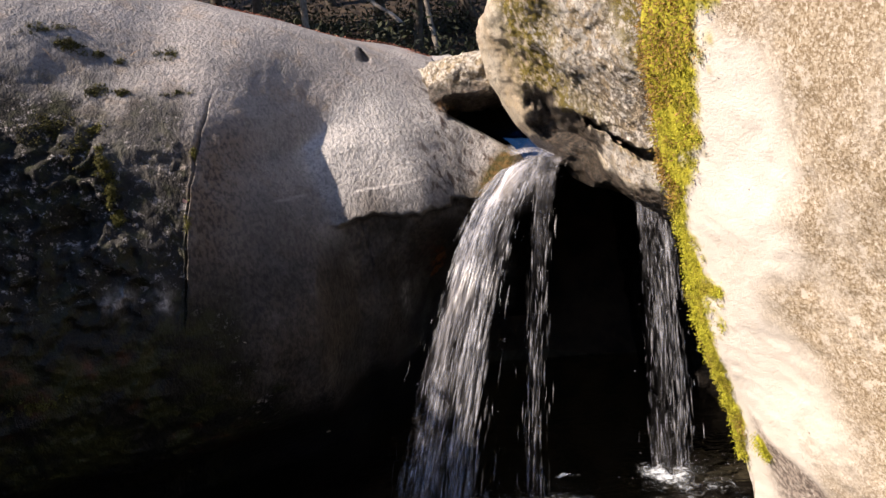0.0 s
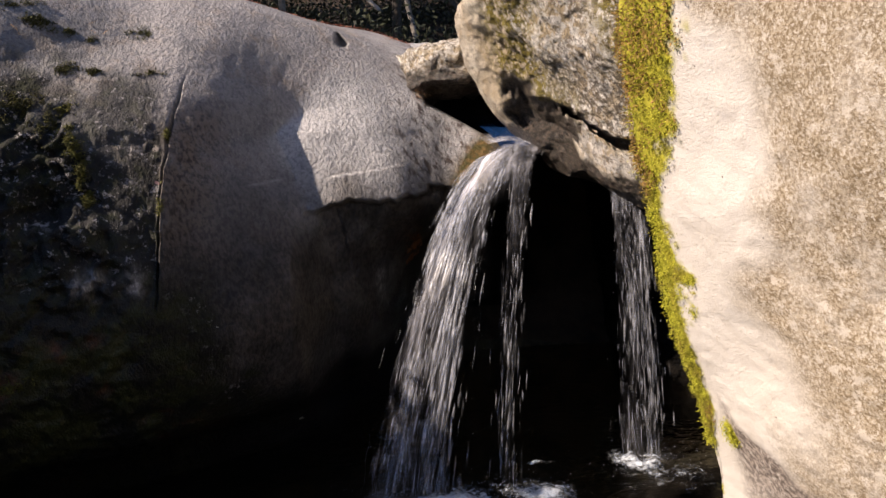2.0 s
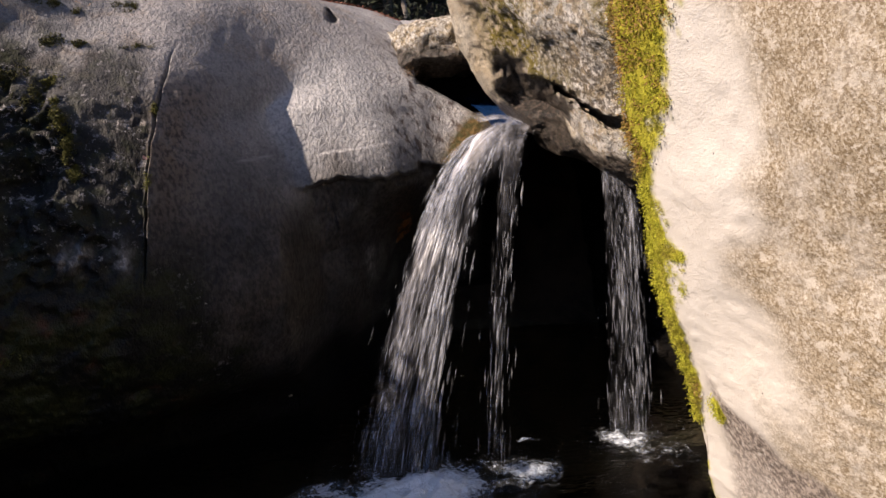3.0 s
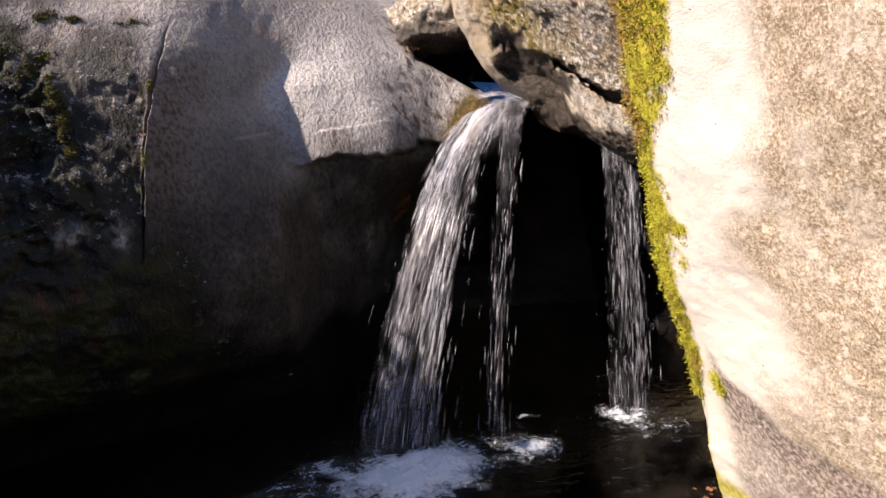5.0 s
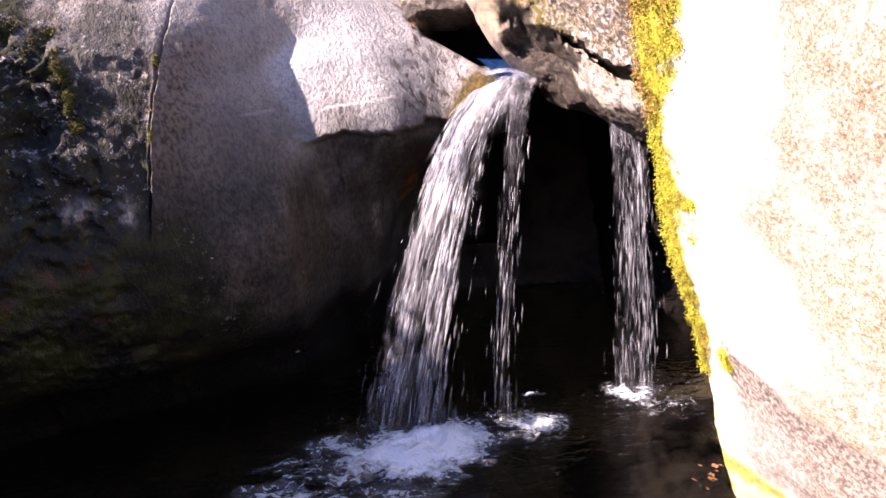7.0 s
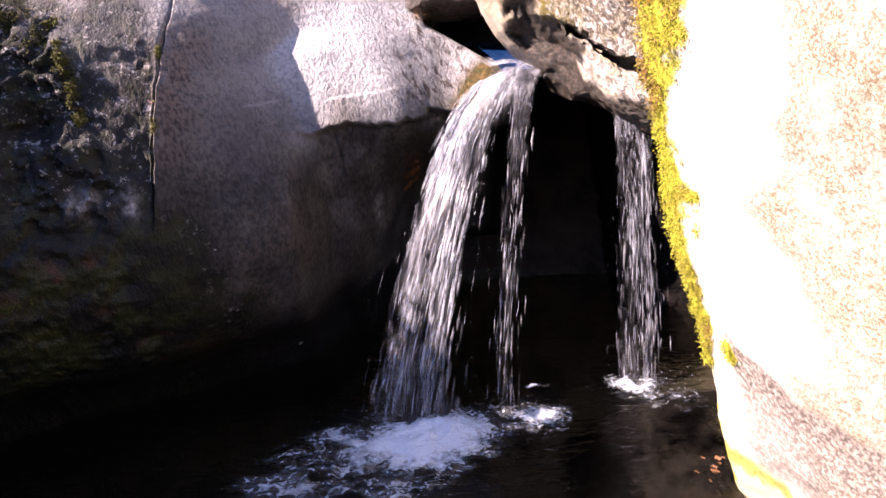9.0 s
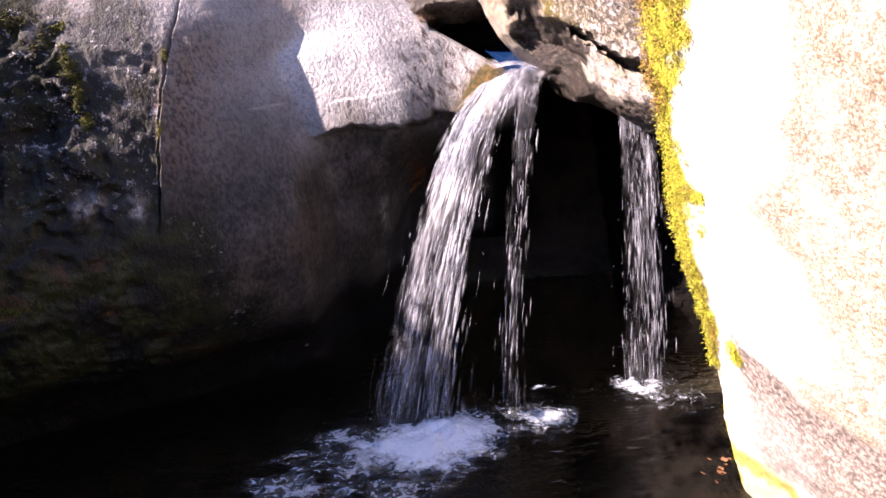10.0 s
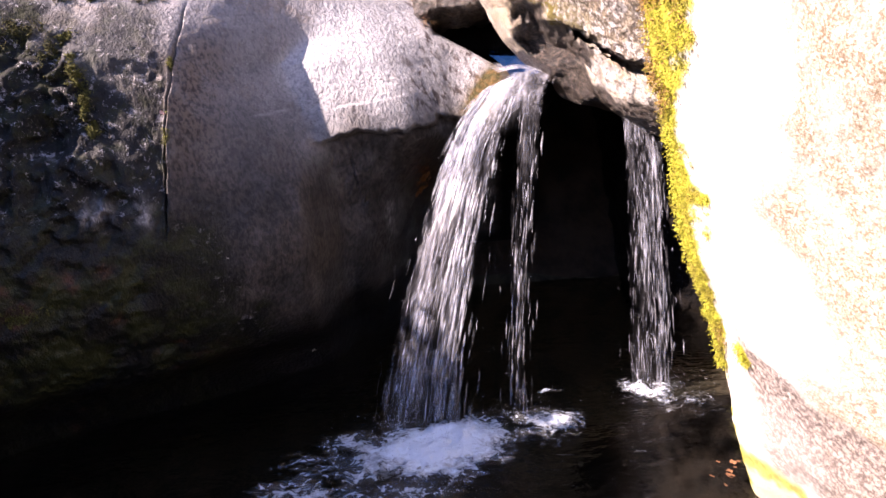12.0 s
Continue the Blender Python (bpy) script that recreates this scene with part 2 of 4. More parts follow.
def stream_water(name, density, streak):
    m = Nodes(name)
    alpha = m.attr("alpha")
    co = m.tree.nodes.new("ShaderNodeCombineXYZ")
    m.tree.links.new(m.attr("across"), co.inputs[0])
    m.tree.links.new(m.attr("along"), co.inputs[1])
    m.co = co.outputs[0]
    def threads(width, stretch, distort):
        ridge = m.math("ABSOLUTE", m.math("SUBTRACT", m.noise(1.0, 2, 0.5, stretch, distort), 0.5))
        return m.span(ridge, 0.0, width, 1.0, 0.0)

    haze = m.span(m.noise(1.0, 5, 0.65, (streak * 0.8, 4.2, 1.0), 1.0), 0.40, 0.68)
    gaps = m.span(m.noise(1.0, 4, 0.6, (streak * 0.5, 6.0, 1.0), 1.2), 0.45, 0.55)
    torn = m.span(m.noise(1.0, 3, 0.6, (streak * 2.2, 9.0, 1.0), 0.4), 0.42, 0.62)
    fine = m.math("MULTIPLY", m.math("MAXIMUM", threads(0.035, (streak * 1.6, 2.2, 1.0), 0.9), threads(0.03, (streak * 3.0, 4.0, 3.3), 0.6)), torn)
    a = m.math("ADD", m.math("MULTIPLY", haze, 0.55), m.math("MULTIPLY", fine, 0.6))
    a = m.math("MULTIPLY", a, m.math("ADD", m.math("MULTIPLY", gaps, 0.95), 0.05))
    thick = m.math("MULTIPLY", m.attr("solid"), m.math("ADD", m.math("MULTIPLY", haze, 0.55), 0.45))
    a = m.math("MULTIPLY", m.math("ADD", m.math("MULTIPLY", a, density), thick), alpha)
    m.put(m.bsdf.inputs["Alpha"], m.math("MINIMUM", a, 1.0))
    return m.done((0.72, 0.73, 0.80), 0.25, None, Transmission_Weight=0.0)


def white_water():
    m = Nodes("white falling water")
    m.put(m.bsdf.inputs["Alpha"], m.span(m.island(), 0, 1, 0.12, 0.6))
    return m.done((0.72, 0.75, 0.83), 0.2, None)


def shred_water():
    """Torn shreds of aerated water: dense along the middle, thin at the edges."""
    m = Nodes("aerated water shreds")
    torn = m.span(m.noise(34, 3, 0.6, (1.6, 1.6, 0.5)), 0.36, 0.62, 0.35, 1.0)
    a = m.math("MULTIPLY", m.attr("alpha"), m.math("MULTIPLY", torn, m.span(m.island(), 0, 1, 0.05, 0.40)))
    m.put(m.bsdf.inputs["Alpha"], a)
    return m.done((0.74, 0.77, 0.85), 0.25, None)


def foam_material():
    m = Nodes("white foam")
    d = m.attr("foam")
    warp = m.noise(9, 3, 0.6)
    lace = m.tree.nodes.new("ShaderNodeTexVoronoi")
    lace.feature = "DISTANCE_TO_EDGE"
    lace.inputs["Scale"].default_value = 9
    shift = m.tree.nodes.new("ShaderNodeVectorMath")
    shift.operation = "ADD"
    m.tree.links.new(m.co, shift.inputs[0])
    m.tree.links.new(m.math("MULTIPLY", warp, 0.35), shift.inputs[1])
    m.tree.links.new(shift.outputs[0], lace.inputs["Vector"])
    web = m.span(lace.outputs["Distance"], 0.0, 0.16, 0.9, -0.35)
    fine = m.math("MULTIPLY", m.math("SUBTRACT", m.noise(44, 4, 0.7), 0.5), 0.9)
    broad = m.math("ADD", m.math("MULTIPLY", m.math("SUBTRACT", m.noise(6, 3, 0.6), 0.5), 1.6), m.math("MULTIPLY", m.math("SUBTRACT", m.noise(15, 4, 0.6, (1, 1.5, 1), 1.2), 0.5), 2.4))
    a = m.math("ADD", m.math("ADD", d, m.math("MULTIPLY", web, 0.12)), m.math("ADD", fine, broad))
    m.put(m.bsdf.inputs["Alpha"], m.span(a, 0.05, 1.7))
    n = m.bump(m.noise(38, 4), 0.8, 0.03)
    return m.done((0.84, 0.92, 1.0), 0.5, n)


def plain_noise(name, a, b, scale, rough=0.9, bump=0.02):
    m = Nodes(name)
    f = m.noise(scale, 5, 0.65)
    return m.done(m.mix(m.span(f, 0.35, 0.65), a, b), rough, m.bump(f, 0.7, bump))


def leafy(name, a, b, third=None):
    m = Nodes(name)
    c = m.mix(m.island(), a, b)
    if third:
        c = m.mix(m.span(m.noise(11, 4, 0.65), 0.50, 0.62), c, third)
    return m.done(c, 0.8, None, Transmission_Weight=0.0)


GRANITE, PALE, CRUST, SHADE_ROCK = wall_granite(), pale_granite(), crusted_granite(), shade_rock()
POOL, WHITE, SHRED, FOAM = pool_water(), white_water(), shred_water(), foam_material()
STREAM = glassy_water()
SHEET = stream_water("streaming water sheet", 0.44, 13.0)
EARTH = plain_noise("leaf litter and earth", (0.016, 0.011, 0.007), (0.05, 0.032, 0.018), 3.0, 0.95, 0.05)
BED = plain_noise("brown pool bed", (0.006, 0.007, 0.004), (0.060, 0.050, 0.028), 5.0, 0.9, 0.03)
BARK = plain_noise("grey brown bark", (0.05, 0.04, 0.03), (0.13, 0.11, 0.09), 8.0, 0.95, 0.02)
PALE_BARK = plain_noise("pale lichened bark", (0.14, 0.12, 0.10), (0.32, 0.29, 0.25), 10.0, 0.95, 0.02)
MOSS = leafy("yellow green moss", (0.26, 0.27, 0.010), (0.52, 0.50, 0.035), (0.24, 0.20, 0.020))
DRY_MOSS = leafy("dry orange moss", (0.14, 0.085, 0.02), (0.40, 0.24, 0.06))
RUST_MOSS = leafy("rust-brown moss", (0.12, 0.045, 0.012), (0.42, 0.17, 0.05))
OLIVE_MOSS = leafy("olive moss", (0.05, 0.055, 0.008), (0.15, 0.14, 0.02))
STRAW = leafy("dry straw", (0.25, 0.12, 0.05), (0.55, 0.36, 0.18))
LITTER = leafy("red-brown leaf scraps", (0.16, 0.045, 0.03), (0.42, 0.17, 0.11))
DARK_MOSS = leafy("dark green moss", (0.020, 0.022, 0.004), (0.10, 0.095, 0.012))
BUSH = leafy("dark evergreen leaves", (0.006, 0.010, 0.003), (0.030, 0.036, 0.010))
TREE_LEAF = leafy("woodland leaves", (0.03, 0.04, 0.012), (0.09, 0.09, 0.03))
DEAD_LEAF = leafy("dead brown leaves", (0.10, 0.035, 0.012), (0.25, 0.11, 0.04))


# ---------------------------------------------------------------- ground and pool
def ground_height(x, y):
    hollow = ss(0.6, 1.8, y) * (1 - ss(5.6, 7.2, y)) * ss(-6.5, -4.5, x) * (1 - ss(2.6, 4.0, x))
    behind = ss(5.6, 7.6, y)
    hill = 1.9 + 0.05 * np.maximum(y - 8, 0) + 5.5 * ss(11, 34, y) + 10 * ss(34, 110, y)
    # the unseen rise behind the camera is added to cut low skylight
    bank = (0.85 + 4.5 * ss(-1.5, -7.0, y) + 12 * ss(-8, -60, y)) * (1 - behind) + hill * behind
    return bank * (1 - hollow) - 1.1 * hollow


def build_ground():
    axis = np.concatenate([-np.geomspace(600, 9, 26), np.linspace(-8.5, 8.5, 90), np.geomspace(9, 600, 26)])
    gx, gy = [g.ravel() for g in np.meshgrid(axis, axis + 4.0)]
    flat = np.stack([gx, gy, 0 * gx], 1)
    z = ground_height(gx, gy) + 0.06 * vnoise(flat, 0.7, 3, 5) + 0.25 * vnoise(flat, 4.0, 2, 6) * ss(8, 12, gy)
    ob = mesh_ob("ground", np.stack([gx, gy, z], 1), grid_faces(len(axis), len(axis)), EARTH)
    ob.data.materials.append(BED)
    centres = np.array([q.center[:] for q in ob.data.polygons])
    inside = (centres[:, 2] < 0.15) & (abs(centres[:, 0]) < 9) & (abs(centres[:, 1] - 4) < 8)
    ob.data.polygons.foreach_set("material_index", inside.astype(np.int32))
    tagged(ob, "brown leaf-littered woodland ground with a hollow for the pool", "ground", kind="structure")


def build_pool():
    xs, ys = np.linspace(-6.2, 3.6, 150), np.linspace(0.7, 6.8, 110)
    gx, gy = [g.ravel() for g in np.meshgrid(xs, ys)]
    flat = np.stack([gx, gy, 0 * gx], 1)
    near = np.exp(-((gx + 0.15) ** 2 + (gy - 3.8) ** 2) / 0.6) + 0.6 * np.exp(-((gx - 1.35) ** 2 + (gy - 4.15) ** 2) / 0.2)
    z = vnoise(flat, 0.16, 2, 9) * (0.004 + 0.012 * near)
    ob = mesh_ob("water", np.stack([gx, gy, z], 1), grid_faces(len(ys), len(xs)), POOL)
    ob.visible_shadow = False
    tagged(ob, "dark clear rock pool with rippled surface", "water", kind="structure")


# ---------------------------------------------------------------- the long granite wall
PROFILE = np.array([(1.0, -1.2), (0.50, -0.1), (0.30, 0.25), (0.03, 0.5), (-0.17, 0.85), (-0.24, 1.25), (-0.16, 1.65),
                    (0.08, 2.05), (0.40, 2.45), (0.86, 2.82), (1.45, 3.02), (2.1, 2.95), (2.7, 2.4), (3.0, 1.3), (3.1, -1.2)])


def smooth_curve(points, n):
    """A Catmull-Rom curve through the points, at n even steps of its length."""
    p = np.vstack([2 * points[0] - points[1], points, 2 * points[-1] - points[-2]])
    fine = []
    for k in range(1, len(p) - 2):
        t = np.linspace(0, 1, 60, endpoint=False)[:, None]
        a, b, c, d = p[k - 1], p[k], p[k + 1], p[k + 2]
        fine.append(0.5 * (2 * b + (c - a) * t + (2 * a - 5 * b + 4 * c - d) * t**2 + (3 * b - a - 3 * c + d) * t**3))
    fine = np.vstack(fine + [points[-1:]])
    return fine


def crack_x(z):
    return -1.475 - 0.05 * (2.46 - z) + 0.10 * np.maximum(z - 2.3, 0) + 0.005 * np.sin(9 * z) + 0.003 * np.sin(41 * z + 1)


def build_wall():
    root = thing("granite_wall", "long rounded grey granite rock wall with dark moss and a vertical crack beside the pool", "rock wall")
    fine = smooth_curve(PROFILE, 0)
    step = np.r_[0, np.cumsum(np.linalg.norm(np.diff(fine, axis=0), axis=1))]
    i_front = int(np.argmin(abs(fine[:, 1] - 0.3) + 9 * (fine[:, 0] > 0.6)))
    i_crest = int(np.argmax(fine[:, 1]))
    along = np.concatenate([np.linspace(0, step[i_front], 24, endpoint=False),
                            np.linspace(step[i_front], step[i_crest], 290, endpoint=False),
                            np.linspace(step[i_crest], step[-1], 40)])
    prof = np.stack([np.interp(along, step, fine[:, k]) for k in (0, 1)], 1)
    xs = np.concatenate([np.linspace(-7.0, -2.75, 50, endpoint=False), np.linspace(-2.75, -1.6, 100, endpoint=False), np.linspace(-1.6, -1.38, 56, endpoint=False), np.linspace(-1.38, 0.95, 220, endpoint=False), np.linspace(0.95, 3.2, 30)])
    x = np.repeat(xs[None], len(prof), 0)
    g, z = np.repeat(prof[:, :1], len(xs), 1), np.repeat(prof[:, 1:], len(xs), 1)
    # the crest falls to the right, and sinks to the stream's bed at the lip
    crest = 3.02 - 0.26 * (np.clip(x, -2.7, 0.4) + 0.64) - 0.22 * ss(-2.7, -3.4, x)
    # the unseen left end's height and ragged top are set for its shadow
    crest += 0.10 * ss(-3.0, -3.4, x) * vnoise(np.stack([x.ravel(), z.ravel(), 0 * x.ravel()], 1), 0.2, 3, 19).reshape(x.shape)
    z = np.where(z > 1.65, 1.65 + (z - 1.65) * (crest - 1.65) / (3.02 - 1.65), z)
    bed = 2.40 - 0.6 * np.clip(x + 0.02, 0, 0.55) + 5.0 * np.maximum(0.03 - x, 0)
    z = bed - 0.025 * np.logaddexp(0, (bed - z) / 0.025)
    run = np.linspace(-7.0, 3.2, 2041)
    rise = np.cumsum(0.55 + 0.30 * ss(-0.5, 0.05, run) - 0.85 * ss(0.10, 0.30, run)) * 0.005
    # out of view on the left the wall is bent nearer to shade the pool
    base = 4.05 + np.interp(x, run, rise) - np.interp(-1.5, run, rise) + 1.5 * ss(0.86, 1.2, x) + 1.1 * np.minimum(x + 2.75, 0)
    y = base + g
    shape = x.shape
    x, y, z = x.ravel(), y.ravel(), z.ravel()
    p = np.stack([x, y, z], 1)
    front = 1 - ss(5.9, 6.6, y - 0.5 * x)
    # the hollow behind the falls, below the lip
    rise = 0.26 * ss(0.38, 0.6, x)
    y += 1.25 * ss(-0.60, 0.35, x) * (1 - ss(0.9 + 2 * rise, 1.72 + rise, z)) * front
    # a sharp undercut along the lower edge of the pale face
    edge = 1.775 - 0.14 * np.clip(-0.35 - x, 0, 0.4) + 0.02 * np.sin(8 * x) + 0.03 * vnoise(p, 0.12, 2, 3)
    under = (1 - ss(edge - 0.035, edge + 0.01, z)) * ss(-0.88, -0.64, x) * (1 - ss(0.2, 0.3, x)) * front
    y += under * (0.07 + 0.55 * np.clip(edge - z, 0, 0.5))
    # a blunt crease: the pale face turns one way, the wall beside it the other
    fold = -0.975 + 0.42 * np.maximum(2.21 - z, 0) + 0.85 * np.maximum(z - 2.21, 0)
    left = -0.07 * ss(-2.3, -1.6, x) + 0.29 * np.clip((x + 1.5) / (fold + 1.5), 0, 3)
    right = 0.22 * (1 - np.clip((x - fold) / 0.80, -1, 1)) ** 2
    soft = 0.004 + 0.12 * ss(2.22, 2.55, z)
    turn = -soft * np.logaddexp(-left / soft, -right / soft)
    y += turn * ss(1.05, 1.75, z) * (1 - 0.5 * ss(2.15, 3.2, z)) * front
    # broad and fine unevenness
    seam = np.interp(z, (0.5, 1.47, 1.66, 1.95, 2.15, 2.44), (-1.62, -1.68, -1.71, -1.775, -1.85, -1.95))
    rough = (0.2 * ss(-1.4, -1.6, x) + 0.8 * ss(0.04, -0.06, x - seam)) * (1 - 0.85 * ss(2.3, 2.55, z)) * (0.35 + 0.65 * ss(1.2, 1.6, z))
    y += (0.055 * vnoise(p, 0.9, 2, 11) + (0.006 + 0.030 * rough) * vnoise(p, 0.22, 3, 12) + (0.0022 + 0.014 * rough) * vnoise(p, 0.055, 3, 13)) * front
    z += 0.03 * vnoise(p, 0.6, 2, 14) * ss(2.2, 2.6, z)
    # the crack, and the step beside it
    d = x - crack_x(z)
    live = ss(1.25, 1.5, z) * (1 - ss(2.5, 2.62, z)) * front
    y += live * (0.06 * np.exp(-((d / (0.0045 + 0.002 * vnoise(p, 0.08, 2, 15))) ** 2)) + 0.03 * (1 - ss(-0.02, 0.0, d)) * ss(-0.8, -0.3, d) * (1 - ss(1.9, 2.3, z)))
    # a hairline crack down the undercut
    hair = x - np.interp(z, (0.70, 1.00, 1.30, 1.75), (-0.35, -0.45, -0.54, -0.60)) - 0.006 * vnoise(p, 0.10, 2, 18)
    y += 0.022 * np.exp(-((hair / 0.006) ** 2)) * ss(0.7, 0.85, z) * (1 - ss(1.6, 1.75, z)) * front
    # a scoop below the crest
    notch = np.exp(-((((x + 0.60 + 0.45 * (z - 2.87)) / (0.016 + 0.026 * ss(2.92, 2.82, z))) ** 2 + ((z - 2.865 + 0.02 * vnoise(p, 0.04, 2, 52)) / 0.055) ** 2) ** 3))
    y += 0.09 * notch
    # blocky relief on the mossy side
    y += rough * front * (0.10 * abs(vnoise(p, 0.17, 3, 16)) + 0.035 * abs(vnoise(p, 0.06, 2, 17)) - 0.04) * (1 - ss(2.45, 2.7, z))
    y += 0.28 * np.clip(z - 2.32, 0, 0.4) * ss(-1.30, -2.0, x) * front
    q = np.stack([x, y, z], 1)
    patchy = x + 0.22 * vnoise(p, 0.35, 3, 21)
    moss = ss(0.06, -0.08, patchy - seam - 0.45 * (1 - ss(1.2, 1.5, z))) * (1 - ss(2.52, 2.80, z + 0.3 * (x + 2.1) + 0.12 * vnoise(p, 0.2, 3, 25))) * front
    moss = np.maximum(moss, 0.8 * ss(-1.5, -1.6, x) * front * (1 - ss(2.45, 2.75, z + 0.15 * vnoise(p, 0.2, 3, 30))))
    moss = np.maximum(moss, 0.30 * ss(-1.5, -2.2, x) * front * (1 - ss(2.9, 3.1, z)))
    # where that painted shade lies; it feeds the moss mask as well
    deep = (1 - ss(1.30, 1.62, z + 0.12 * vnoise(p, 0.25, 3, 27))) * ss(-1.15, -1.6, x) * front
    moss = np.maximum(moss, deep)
    tawny = np.exp(-(((x - crack_x(z) - 0.08) / 0.17) ** 2)) * (1 - ss(2.25, 2.6, z)) * front
    moss = np.maximum(moss, 0.95 * ss(-1.47, -1.53, x) * (1 - ss(2.2, 2.5, z + 0.15 * vnoise(p, 0.2, 3, 29))) * front)
    # painted brightness right of the crease, fading towards the crest and the lip
    sunlit_tone = ss(-0.12, 0.05, x - fold + 0.03 * vnoise(p, 0.15, 3, 28)) * (1 - 0.75 * ss(2.45, 2.75, z)) * (1 - 0.6 * ss(0.0, 0.2, x))
    # brown stain of the lower wall and undercut, darkened further for their shade
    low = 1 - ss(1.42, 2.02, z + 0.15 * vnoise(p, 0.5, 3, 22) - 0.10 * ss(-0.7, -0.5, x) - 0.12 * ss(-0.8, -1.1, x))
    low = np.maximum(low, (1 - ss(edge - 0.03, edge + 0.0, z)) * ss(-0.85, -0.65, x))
    vein_z = 1.945 + 0.15 * (x + 0.4) + 0.012 * np.sin(7 * x)
    vein = 0.8 * np.exp(-(((z - vein_z) / 0.0055) ** 2)) * ss(-0.68, -0.6, x) * (1 - ss(-0.2, -0.12, x)) + 0.4 * np.exp(-(((z - 1.93) / 0.005) ** 2)) * ss(-1.12, -1.05, x) * (1 - ss(-0.98, -0.9, x))
    rust = np.exp(-(((x + 0.10) / 0.07) ** 2 + ((z - 1.36) / 0.10) ** 2)) * (vnoise(p, 0.05, 2, 23) > -0.1)
    gold = np.clip(1.8 * np.exp(-(((x - 0.35 - 0.7 * (z - 1.9)) / 0.10) ** 2 + ((z - 1.93) / 0.19) ** 2)), 0, 1)
    lichen = np.exp(-(((x + 1.83) / 0.05) ** 2 + ((z - 1.52) / 0.06) ** 2)) + np.exp(-(((x + 1.63) / 0.045) ** 2 + ((z - 1.49) / 0.07) ** 2))
    lichen += 0.8 * np.exp(-(((x + 0.36) / 0.03) ** 2 + ((z - 1.08) / 0.16) ** 2))
    lichen = np.clip(lichen * (0.7 + 0.9 * vnoise(p, 0.05, 3, 24)), 0, 1)
    runs = ss(-0.35, -0.05, x) * ss(1.75, 1.9, z) + 0.5 * ss(-1.3, -1.0, x) * (1 - ss(1.6, 2.0, z))
    # painted shade: hollow behind the falls, then the scoop, then the wet foot
    recess_shade = ss(0.45, 0.62, x) * (1 - ss(2.0, 2.08, z) * (1 - ss(0.9, 1.0, x)))
    recess_shade = np.maximum(recess_shade, 0.7 * notch)
    recess_shade = np.maximum(recess_shade, 0.8 * (1 - ss(0.42, 0.66, z + 0.12 * vnoise(p, 0.3, 3, 26))) * front)
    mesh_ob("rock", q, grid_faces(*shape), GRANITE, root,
            attributes={"moss": moss, "stain_shade": np.maximum(low * front, ss(0.42, 0.6, x)), "wet": low * front, "vein": vein, "rust": rust, "gold": gold, "lichen": lichen, "runs": runs, "recess_shade": recess_shade, "deep": deep, "tawny": tawny, "sunlit_tone": sunlit_tone})
    return root, q.reshape(*shape, 3), moss.reshape(shape)


